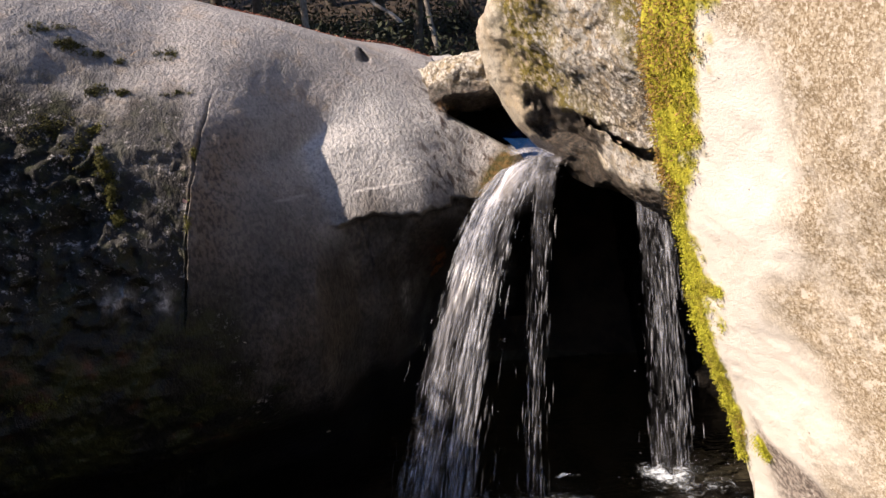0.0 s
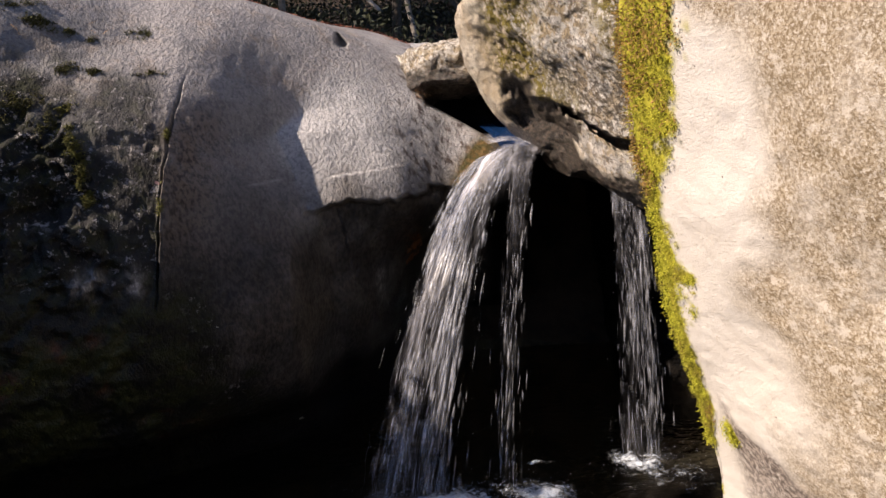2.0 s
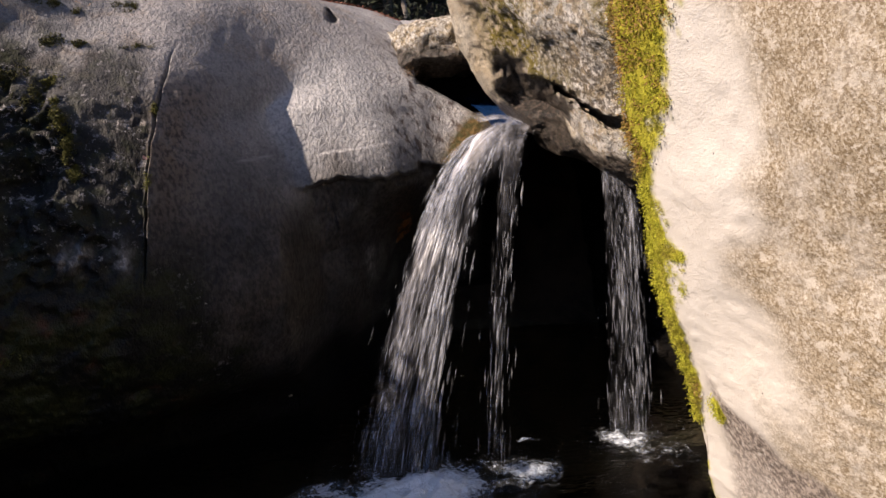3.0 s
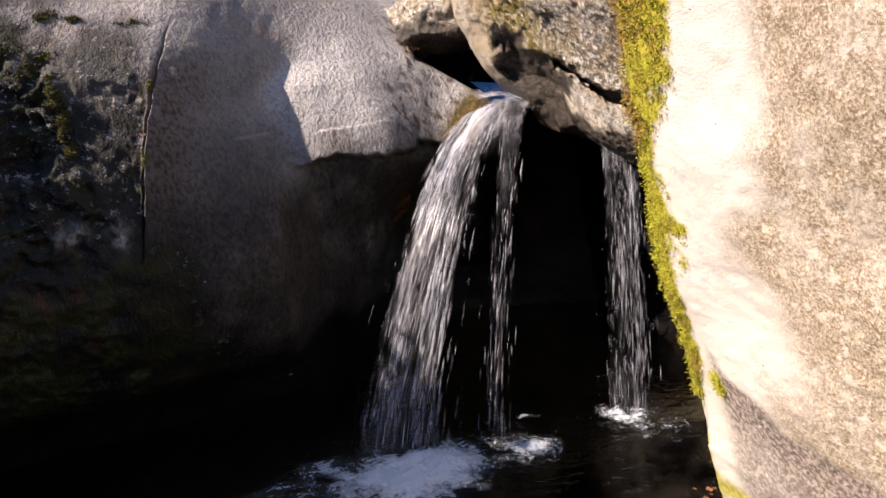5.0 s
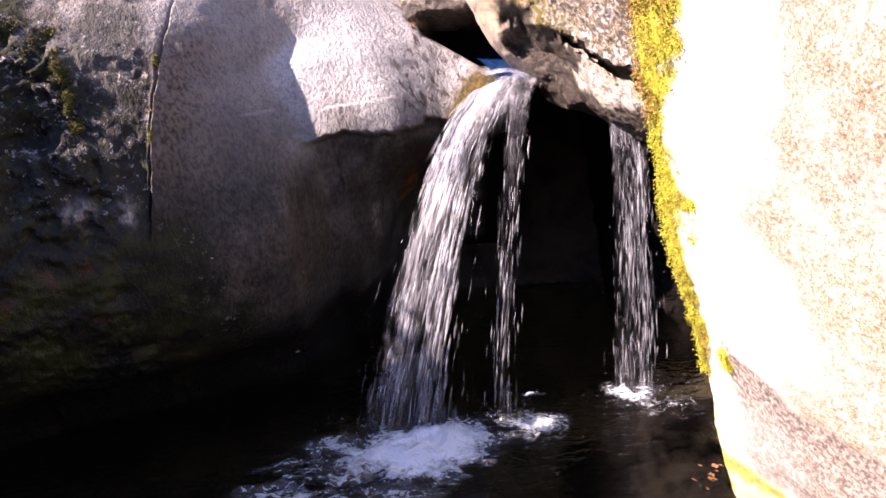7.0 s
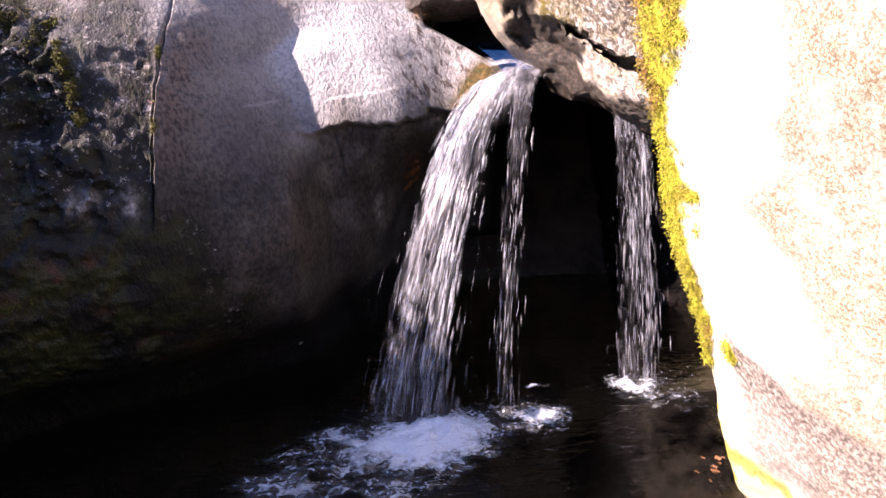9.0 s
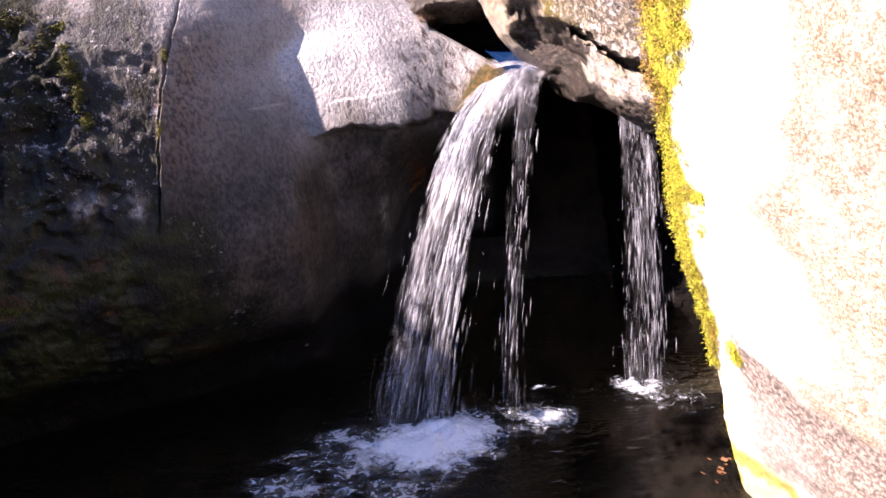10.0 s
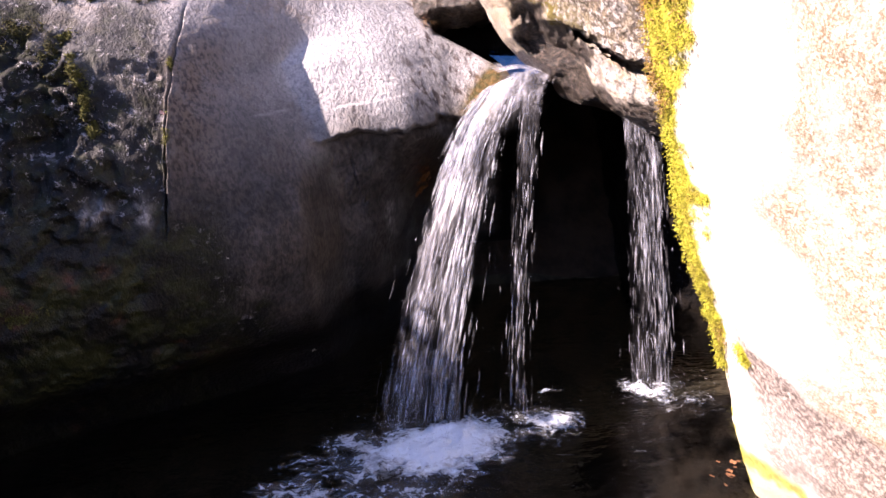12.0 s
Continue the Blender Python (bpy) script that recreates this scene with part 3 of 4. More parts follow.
# ---------------------------------------------------------------- boulders
def build_right_boulder():
    root = thing("leaning_boulder", "huge leaning pale granite boulder edged with bright yellow-green moss", "boulder")
    planes = [((-0.90, -0.36, -0.26), (1.21, 2.52, 1.66)), ((0.25, 1, 0.10), (1.2, 3.05, 1.1)), ((0.25, 1, 0.28), (0.79, 2.83, 2.8)), ((-0.2, -1, 0), (2.4, 0.7, 1.2)),
              ((0, 0, 1), (2.2, 2.3, 3.7)), ((0, 0, -1), (2.2, 2.3, -1.0)), ((1, 0, 0), (4.2, 2.3, 1.2))]
    p, dirs, faces = boulder_points(190, (2.4, 2.0, 1.3), planes, 22)
    n = normals_of(p, faces)
    p = p - n * (0.05 * vnoise(p, 0.8, 2, 31) + 0.006 * vnoise(p, 0.18, 3, 32) + 0.003 * vnoise(p, 0.05, 2, 33))[:, None]
    p[:, 0] += 0.20 * np.clip(0.45 - p[:, 2], 0, 0.7) * (1 - ss(1.8, 2.6, p[:, 0]))
    z = p[:, 2]
    rim = 3.03 - 0.24 * ss(1.9, 2.8, z)
    width = np.interp(z, (0.6, 0.85, 1.0, 1.5, 2.0, 2.6), (0.0, 0.05, 0.10, 0.16, 0.20, 0.24))
    ragged = 0.065 * vnoise(p, 0.14, 3, 34) * ss(0.6, 1.6, z) + 0.02 * vnoise(p, 0.03, 2, 36)
    side = ss(-0.015, 0.015, p[:, 1] + ragged - (rim - width)) * (p[:, 0] < 2.2)
    spot = ss(0.05, 0.25, vnoise(p, 0.12, 2, 37)) * ss(2.52, 2.6, z) * ss(2.32, 2.4, p[:, 1])
    spot = np.maximum(spot, np.exp(-(((z - 0.90) / 0.07) ** 2 + ((p[:, 1] - 2.83) / 0.05) ** 2)) > 0.5)
    spot = np.maximum(spot, (np.exp(-(((z - 1.62) / 0.06) ** 2 + ((p[:, 1] - 2.80) / 0.04) ** 2)) > 0.45) * ss(-0.2, 0.2, vnoise(p, 0.04, 2, 38)))
    side = np.maximum(side, spot * (p[:, 0] < 2.2))
    below = 0.97 - (z + 0.375 * (2.5 - p[:, 1]) + 0.10 * vnoise(p, 0.3, 3, 35))
    scar = ss(-0.02, 0.05, below) * ss(2.90, 2.78, p[:, 1]) * (1 - 0.25 * ss(0.15, 0.6, below)) * ss(0.24, 0.34, z + 0.6 * np.minimum(p[:, 1] - 2.70, 0) + 0.3 * ss(2.6, 2.5, p[:, 1]))
    foot = ss(0.33, 0.27, z + 0.03 * vnoise(p, 0.1, 2, 27)) * ss(2.62, 2.72, p[:, 1] + 0.03 * vnoise(p, 0.1, 2, 26))
    rind = foot * ss(0.16, 0.22, z + 0.03 * vnoise(p, 0.06, 2, 25))
    tan = ss(2.52, 2.30, p[:, 1] + 0.14 * vnoise(p, 0.35, 3, 39) - 0.15 * ss(1.9, 1.6, z) * ss(1.4, 1.6, z))
    tan = tan * (1 - np.exp(-(((z - 1.22) / 0.22) ** 2 + ((p[:, 1] - 2.45 - 0.3 * (z - 1.2)) / 0.14) ** 2)))
    mesh_ob("rock", p, faces, PALE, root, attributes={"moss": np.maximum(side, np.maximum(0.9 * rind, 0.4 * foot)), "scar": scar, "tan": tan})
    return root, p, n, side


def build_overhang():
    root = thing("overhanging_boulder", "rounded ochre boulder crusted with white lichen hanging over the falls", "boulder")
    planes = [((-0.80, -0.36, -0.48), (0.84, 4.05, 2.54)), ((-0.75, 0.62, -0.1), (0.22, 5.05, 2.85)), ((-0.25, 0.1, -0.96), (0.98, 4.6, 1.87)), ((-0.80, 0.05, 0.60), (0.24, 4.95, 2.96)),
              ((0, 0, 1), (1.4, 5.2, 4.0)), ((0, 1, 0), (1.4, 6.6, 3.2)), ((1, 0, 0), (2.8, 5, 3)), ((0.2, -1, 0), (1.6, 3.3, 2.8))]
    p, dirs, faces = boulder_points(260, (1.45, 4.9, 3.0), planes, 18, 1.35)
    n = normals_of(p, faces)
    x, z = p[:, 0], p[:, 2]
    # a ragged slit low on the face, a hollow at its end, and a groove along the rounded end
    line = np.interp(x, (0.6, 0.82, 0.91, 1.00, 1.04, 1.10, 1.20, 1.5), (2.42, 2.347, 2.307, 2.228, 2.212, 2.172, 2.14, 2.05))
    top = line + 0.014 * vnoise(p, 0.035, 3, 41) + 0.02 * abs(vnoise(p, 0.06, 2, 46))
    deep = np.interp(x, (0.8, 0.9, 1.0, 1.15, 1.3), (0.03, 0.060, 0.045, 0.065, 0.05)) + 0.012 * vnoise(p, 0.04, 3, 45)
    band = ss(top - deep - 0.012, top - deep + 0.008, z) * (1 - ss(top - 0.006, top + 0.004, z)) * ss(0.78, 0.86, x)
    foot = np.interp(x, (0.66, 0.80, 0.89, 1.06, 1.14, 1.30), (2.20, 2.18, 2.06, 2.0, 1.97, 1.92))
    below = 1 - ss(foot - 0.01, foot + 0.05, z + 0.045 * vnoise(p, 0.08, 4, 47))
    gx = np.interp(z, (2.118, 2.164, 2.244, 2.335, 2.44, 2.55, 2.82, 3.0), (0.865, 0.815, 0.748, 0.672, 0.600, 0.530, 0.44, 0.40))
    wander = x - gx - 0.03 * vnoise(p, 0.13, 2, 48)
    groove = np.exp(-((wander / 0.07) ** 2))
    hollow = np.exp(-(((wander - 0.015) / (0.05 + 0.06 * ss(2.42, 2.25, z))) ** 2)) * ss(2.06, 2.20, z) * (1 - ss(2.36, 2.56, z))
    bump = 0.06 * vnoise(p, 0.5, 2, 42) + 0.010 * vnoise(p, 0.15, 3, 43) + 0.006 * vnoise(p, 0.04, 3, 44)
    lip = ss(line - 0.02, line + 0.01, z) * (1 - ss(line + 0.02, line + 0.2, z)) * ss(0.66, 0.8, x)
    p2 = p - n * (bump + 0.03 * groove - 0.03 * lip)[:, None] + np.array((0.05, 1.0, 0.0)) * (0.30 * band + 0.22 * hollow)[:, None]
    p2[:, 2] -= 0.075 * ss(0.84, 1.0, x) * (1 - ss(2.0, 2.2, z)) * (p[:, 1] < 5.2)
    # the rounded end sweeps in under the rock towards the lip
    bound = np.interp(z, (2.05, 2.12, 2.20, 2.30, 2.44, 2.64), (0.76, 0.69, 0.605, 0.505, 0.405, 0.30))
    inner = np.clip(bound + 0.08 - p2[:, 0], 0, None) * (1 - ss(2.5, 2.66, z)) * (p[:, 1] < 5.6)
    p2[:, 0] += np.where(inner > 0, inner - 0.08 * (1 - np.exp(-inner / 0.08)), 0)
    # underside's wet stain; the slit's and hollow's shade is put into the colour
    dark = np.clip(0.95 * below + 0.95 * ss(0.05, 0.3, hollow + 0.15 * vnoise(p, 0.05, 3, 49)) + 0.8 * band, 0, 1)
    moss = np.exp(-(((wander - 0.04) / 0.07) ** 2)) * ss(2.4, 2.55, z) + 0.95 * np.exp(-(((wander - 0.13) / 0.11) ** 2)) * ss(2.2, 2.35, z) + ss(3.75, 3.5, p[:, 1])
    ledge = ss(0.86, 0.94, x) * ss(foot, foot + 0.04, z) * (1 - ss(top - deep - 0.02, top - deep, z))
    face = np.maximum(ss(0.06, 0.16, wander) * (0.35 + 0.65 * ss(top - 0.05, top, z)), 0.8 * ledge)
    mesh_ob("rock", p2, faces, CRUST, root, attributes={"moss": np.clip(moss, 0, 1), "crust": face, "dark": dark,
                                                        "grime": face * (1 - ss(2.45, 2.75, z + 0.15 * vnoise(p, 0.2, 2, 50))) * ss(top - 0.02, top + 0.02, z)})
    return root


def small_rock(name, label, centre, planes, power, n, material, seed, rough=1.0, **attributes):
    root = thing(name, label, "rock")
    p, dirs, faces = boulder_points(n, centre, planes, power)
    nn = normals_of(p, faces)
    p = p - nn * (rough * (0.03 * vnoise(p, 0.25, 3, seed) + 0.012 * vnoise(p, 0.07, 3, seed + 1)))[:, None]
    mesh_ob("rock", p, faces, material, root, attributes={k: v(p) if callable(v) else np.full(len(p), v) for k, v in attributes.items()})
    return root


def build_rocks():
    small_rock("wedged_stone", "pale rough stone wedged above the dark gap", (0.22, 5.7, 2.58),
               [((-0.8, -0.5, 0.3), (-0.04, 5.5, 2.6)), ((-0.15, -0.1, 0.95), (0.1, 5.45, 2.74)), ((0, -1, 0.1), (0.2, 5.35, 2.55)),
                ((-0.3, -0.3, -0.9), (0.03, 5.5, 2.44)), ((0.1, -0.2, -1), (0.3, 5.5, 2.50)), ((1, 0, 0), (0.62, 5.5, 2.6)), ((0, 1, 0), (0.2, 6.3, 2.6))],
               # the stone's shaded underside is put into its colour, darker downwards
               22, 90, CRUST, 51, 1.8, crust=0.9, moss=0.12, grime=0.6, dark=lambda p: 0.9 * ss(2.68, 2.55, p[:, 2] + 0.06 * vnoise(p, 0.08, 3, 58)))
    small_rock("stream_boulder", "smooth grey boulder at the head of the stream", (0.3, 7.2, 2.4),
               [((0.06, 0, 1), (0.3, 7, 2.86)), ((0, -1, 0.5), (0.3, 6.2, 2.7)), ((-1, 0, 0), (-0.9, 7, 2)), ((1, 0, 0), (2.2, 7, 2)), ((0, 1, 0.3), (0, 8.6, 2.2)), ((0, 0, -1), (0, 7, 1.95))],
               # its face inside the gap is painted black as shade; the top stays grey
               7, 50, GRANITE, 55, 1.0, moss=0.0, stain_shade=0.0, wet=0.0, vein=0.0, rust=0.0, gold=0.0, lichen=0.0, runs=0.0, deep=0.0, tawny=0.0, sunlit_tone=0.3, recess_shade=lambda p: 1 - ss(2.55, 2.62, p[:, 2]))
    # added rock that keeps sunlit ground out of the pool's reflection
    small_rock("added_cave_rock", "near-black rock added to close and darken the hollow behind the falls", (2.9, 6.3, 0.5),
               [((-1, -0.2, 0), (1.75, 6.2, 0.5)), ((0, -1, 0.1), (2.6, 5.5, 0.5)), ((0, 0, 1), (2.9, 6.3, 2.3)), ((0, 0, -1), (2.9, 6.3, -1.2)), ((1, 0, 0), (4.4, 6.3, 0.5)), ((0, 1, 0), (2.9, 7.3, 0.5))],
               9, 44, SHADE_ROCK, 59, 1.5)
    # added below the surface to cover the sunlit bed beside the boulder
    small_rock("submerged_rock", "near-black rock added under water beside the boulder's foot to hide the sunlit bed", (1.75, 3.5, -0.5),
               [((-0.8, 0.1, 0.5), (1.36, 3.4, -0.12)), ((0, 0, 1), (1.7, 3.4, -0.07)), ((0, 1, 0.3), (1.7, 4.2, -0.3)), ((1, 0, 0), (2.5, 3, 0)), ((0, -1, 0), (1.8, 2.7, 0)), ((0, 0, -1), (1.7, 3, -1.2))],
               10, 40, SHADE_ROCK, 57, 0.8)


# ---------------------------------------------------------------- falling water
G = 9.81


def flight(start, foot):
    """The velocity that carries water from start to foot in free fall."""
    s, f = np.array(start, float), np.array(foot, float)
    drop = s[2] - f[2]
    t = math.sqrt(2 * drop / G)
    return s, np.array([(f[0] - s[0]) / t, (f[1] - s[1]) / t, 0.0]), t


def at_time(s, v, t):
    return s + v * t - np.array([0, 0, 0.5 * G]) * t * t


def tubes(strands, sides=4):
    verts, faces = [], []
    for line, radii in strands:
        b = len(verts)
        for c, r in zip(line, radii):
            for k in range(sides):
                a = 2 * math.pi * k / sides
                verts.append((c[0] + r * math.cos(a), c[1] + r * math.sin(a), c[2]))
        for i in range(len(line) - 1):
            for k in range(sides):
                a0, a1 = b + i * sides + k, b + i * sides + (k + 1) % sides
                faces.append((a0, a1, a1 + sides, a0 + sides))
    return verts, faces


def fall_streaks(rng, lip_a, lip_b, foot_a, foot_b, count, spread, thick, seed):
    """Short torn threads of water, gathered into clumps, along the paths of free fall."""
    strands = []
    while len(strands) < count:
        u, k = rng.random(60), rng.random(60) ** 0.7
        clump = vnoise(np.stack([u * 0.9, k * 0.7, 0 * u], 1), 0.13, 3, seed)
        for u1, k1, c1 in zip(u, k, clump):
            if c1 + rng.normal(0, 0.25) < 0.05:
                continue
            s = np.array(lip_a) * (1 - u1) + np.array(lip_b) * u1
            f = np.array(foot_a) * (1 - u1) + np.array(foot_b) * u1 + rng.normal(0, spread, 3) * (1, 1, 0)
            s, v, total = flight(s, f)
            t0 = total * k1
            ts = np.linspace(t0, min(t0 + rng.uniform(0.006, 0.028), total), 6)
            side = np.cumsum(rng.normal(0, 0.0022, (6, 3)), 0) * (1, 1, 0.3)
            line = [at_time(s, v, t) + w for t, w in zip(ts, side)]
            r = thick * rng.uniform(0.35, 1.3) * (1.7 if rng.random() < 0.08 else 1)
            strands.append((line, r * np.array([0.15, 0.7, 1.0, 0.9, 0.6, 0.1])))
    return tubes(strands[:count])


def fall_shreds(rng, lip_a, lip_b, foot_a, foot_b, count, spread, wide, seed, late):
    """Drawn-out shreds of white water, each bowed across, gathered into clumps that fall together."""
    verts, faces, alpha = [], [], []
    made = 0
    profile = np.array((0.0, 0.7, 1.0, 0.9, 0.55, 0.0))
    while made < count:
        u, k = rng.random(80), rng.random(80) ** late
        clump = vnoise(np.stack([u * 0.8, k * 0.5, 0 * u], 1), 0.11, 2, seed)
        for u1, k1, c1 in zip(u, k, clump):
            if c1 + rng.normal(0, 0.22) < 0.18:
                continue
            u2 = u1 + rng.normal(0, 0.03)
            s = np.array(lip_a) * (1 - u2) + np.array(lip_b) * u2
            f = np.array(foot_a) * (1 - u2) + np.array(foot_b) * u2 + rng.normal(0, spread, 3) * (1, 1, 0) * (1 + 1.2 * (rng.random() < 0.1))
            s, v, total = flight(s, f)
            t0 = total * k1 * 0.97
            ts = np.linspace(t0, min(t0 + rng.uniform(0.018, 0.070) * (0.7 + 0.5 * (1 - k1)), total), 6)
            w = wide * rng.uniform(0.3, 1.0) * (1.8 if rng.random() < 0.12 else 1)
            turn = rng.normal(0, 0.6)
            across = np.array((math.cos(turn), math.sin(turn), 0.0))
            bow = np.array((math.sin(turn), -math.cos(turn), 0.0)) * 0.5
            wander = np.cumsum(rng.normal(0, 0.0016, (6, 3)), 0) * (1, 1, 0.3)
            b = len(verts)
            for i, t in enumerate(ts):
                c = at_time(s, v, t) + wander[i]
                for q in (-1.0, -0.45, 0.0, 0.45, 1.0):
                    verts.append(c + across * w * q * (0.5 + 0.5 * profile[i]) + bow * w * (1 - q * q))
                    alpha.append(profile[i] * (1 - q * q))
            for i in range(5):
                for q in range(4):
                    faces.append((b + 5 * i + q, b + 5 * i + q + 1, b + 5 * i + q + 6, b + 5 * i + q + 5))
            made += 1
            if made >= count:
                break
    return verts, faces, {"alpha": alpha}


def fall_sheet(lip_a, lip_b, foot_a, foot_b, nu, nt, solid_top, seed, lag, reach):
    u = np.tile(np.linspace(0, 1, nu), nt)
    k = np.repeat(np.linspace(0, 1, nt), nu)
    lip = np.array(lip_a) * (1 - u)[:, None] + np.array(lip_b) * u[:, None]
    foot = np.array(foot_a) * (1 - u)[:, None] + np.array(foot_b) * u[:, None]
    total = np.sqrt(2 * (lip[:, 2] - foot[:, 2]) / G)
    verts = lip + (foot - lip) * k[:, None] * (1, 1, 0) - np.array((0, 0, 0.5 * G)) * ((k * total) ** 2)[:, None] + np.array((0, lag, 0))
    width = np.linalg.norm(np.subtract(foot_b, foot_a))
    across = u * width * 2 + seed * 3.7
    along = k * total * 2 + seed * 1.3
    thin = 1 - 0.75 * ss(0.36, 0.68, u) * ss(0.12, 0.42, k) if width > 0.3 else 0.62 - 0.50 * ss(0.25, 0.7, k)
    alpha = np.clip(np.minimum(u / 0.10, (1 - u) / (0.06 + 0.2 * k)), 0, 1) * (1 - 0.58 * k) * thin * (1 - ss(reach * 0.5, reach, k))
    solid = solid_top * (1 - ss(0.2, 0.75, u)) * (1 - ss(0.30, 0.62, k)) * ss(0.02, 0.10, u)
    wave = np.stack([across * 0.35, along * 0.15, 0 * u], 1)
    verts[:, 1] += 0.035 * vnoise(wave, 0.09, 2, seed)
    verts[:, 0] += 0.03 * vnoise(wave, 0.07, 3, seed + 5)
    return verts, grid_faces(nt, nu), {"across": across, "along": along, "alpha": alpha, "solid": solid}


def droplets(rng, places):
    verts, faces = [], []
    for c, r in places:
        b = len(verts)
        for d in ((1, 0, 0), (0, 1, 0), (-1, 0, 0), (0, -1, 0), (0, 0, 1.6), (0, 0, -1.6)):
            verts.append((c[0] + r * d[0], c[1] + r * d[1], c[2] + r * d[2]))
        for k in range(4):
            faces.append((b + k, b + (k + 1) % 4, b + 4))
            faces.append((b + (k + 1) % 4, b + k, b + 5))
    return verts, faces


def build_fall(label, pieces, seed):
    rng = np.random.default_rng(seed)
    root = thing("waterfall", label, "waterfall", "waterfalls")
    for n, (lip_a, lip_b, foot_a, foot_b, count, spread, thick, solid, reach) in enumerate(pieces):
        for layer, lag in enumerate((0.0, 0.03, 0.06) if solid > 0.6 else (0.0, 0.03)):
            v, f, attributes = fall_sheet(lip_a, lip_b, foot_a, foot_b, 60, 70, solid * (layer == 0), seed + 3 * n + 11 * layer, lag, reach)
            mesh_ob("sheet", v, f, SHEET, root, attributes=attributes)
        if not count:
            continue
        v, f, attributes = fall_shreds(rng, lip_a, lip_b, foot_a, foot_b, count, spread, 0.013 if solid > 0.6 else 0.009, seed + 40 + n, 0.75)
        tagged(mesh_ob("torn_water", v, f, SHRED, root, attributes=attributes), kind="stuff")
        v, f = fall_streaks(rng, lip_a, lip_b, foot_a, foot_b, count // 2, spread * 1.4, thick, seed + n)
        tagged(mesh_ob("spray", v, f, WHITE, root), kind="stuff")
        drops = []
        for _ in range(count // 3):
            u = rng.random()
            s = np.array(lip_a) * (1 - u) + np.array(lip_b) * u
            t = np.array(foot_a) * (1 - u) + np.array(foot_b) * u + rng.normal(0, spread * 2.2, 3) * (1, 1, 0)
            s, vel, total = flight(s, t)
            drops.append((at_time(s, vel, total * rng.random() ** 0.6), rng.uniform(0.0008, 0.0022)))
        v, f = droplets(rng, drops)
        tagged(mesh_ob("mist", v, f, WHITE, root, smooth=False), kind="stuff")
    return root


def build_falls():
    build_fall("main white waterfall pouring over the rounded rock lip into the pool",
               [((0.48, 5.05, 1.99), (0.76, 4.98, 2.09), (-0.43, 3.90, 0), (-0.01, 3.76, 0), 1200, 0.04, 0.0009, 1.1, 9),
                ((0.58, 5.02, 2.06), (0.82, 4.94, 2.05), (-0.05, 3.80, 0), (0.42, 3.95, 0), 0, 0.03, 0.0010, 0.15, 0.42),
                ((0.66, 4.97, 2.10), (0.85, 4.93, 2.02), (0.375, 3.97, 0), (0.445, 3.95, 0), 120, 0.035, 0.0009, 0.35, 9)], 61)
    build_fall("thin vertical waterfall dropping from beneath the overhanging boulder",
               [((1.12, 4.34, 1.92), (1.32, 4.26, 1.86), (1.23, 4.20, 0), (1.43, 4.12, 0), 520, 0.03, 0.0009, 0.06, 9)], 62)


def build_lip_water():
    """The stream's glassy skin from the gap over the lip."""
    us, vs = np.linspace(0, 1, 40), np.linspace(0, 1, 40)
    verts, at = [], {"across": [], "along": [], "alpha": [], "solid": []}
    for v in vs:
        for u in us:
            lip = np.array((0.46, 5.05, 2.06)) * (1 - u) + np.array((0.88, 4.95, 2.00)) * u
            lip[2] += 0.05 * math.sin(math.pi * u)
            head = np.array((0.35 + 0.6 * u, 5.8, 2.11))
            verts.append(head * (1 - v) + lip * v + np.array((0, 0, 0.01 * math.sin(math.pi * v))))
            at["across"].append(u)
            at["along"].append(v * 0.6)
            at["alpha"].append(min(1, min(u, 1 - u) / 0.08))
            at["solid"].append(0.05 + 0.5 * v * v)
    ob = mesh_ob("stream", np.array(verts), grid_faces(40, 40), SHEET, attributes=at)
    flow = []
    for v in vs:
        for u in us:
            flow.append((0.30 + 0.65 * u + 0.26 * v * (1 - u), 6.1 - 1.02 * v, 2.20 - 0.15 * v**3 - 0.02 * (1 - u) * v + 0.006 * math.sin(7 * u + 3 * v)))
    tagged(mesh_ob("stream", np.array(flow), grid_faces(40, 40), STREAM), "dark glassy stream under the wedged stone", "stream", kind="structure")
    tagged(ob, "smooth stream sliding out of the gap over the lip", "stream", kind="structure")


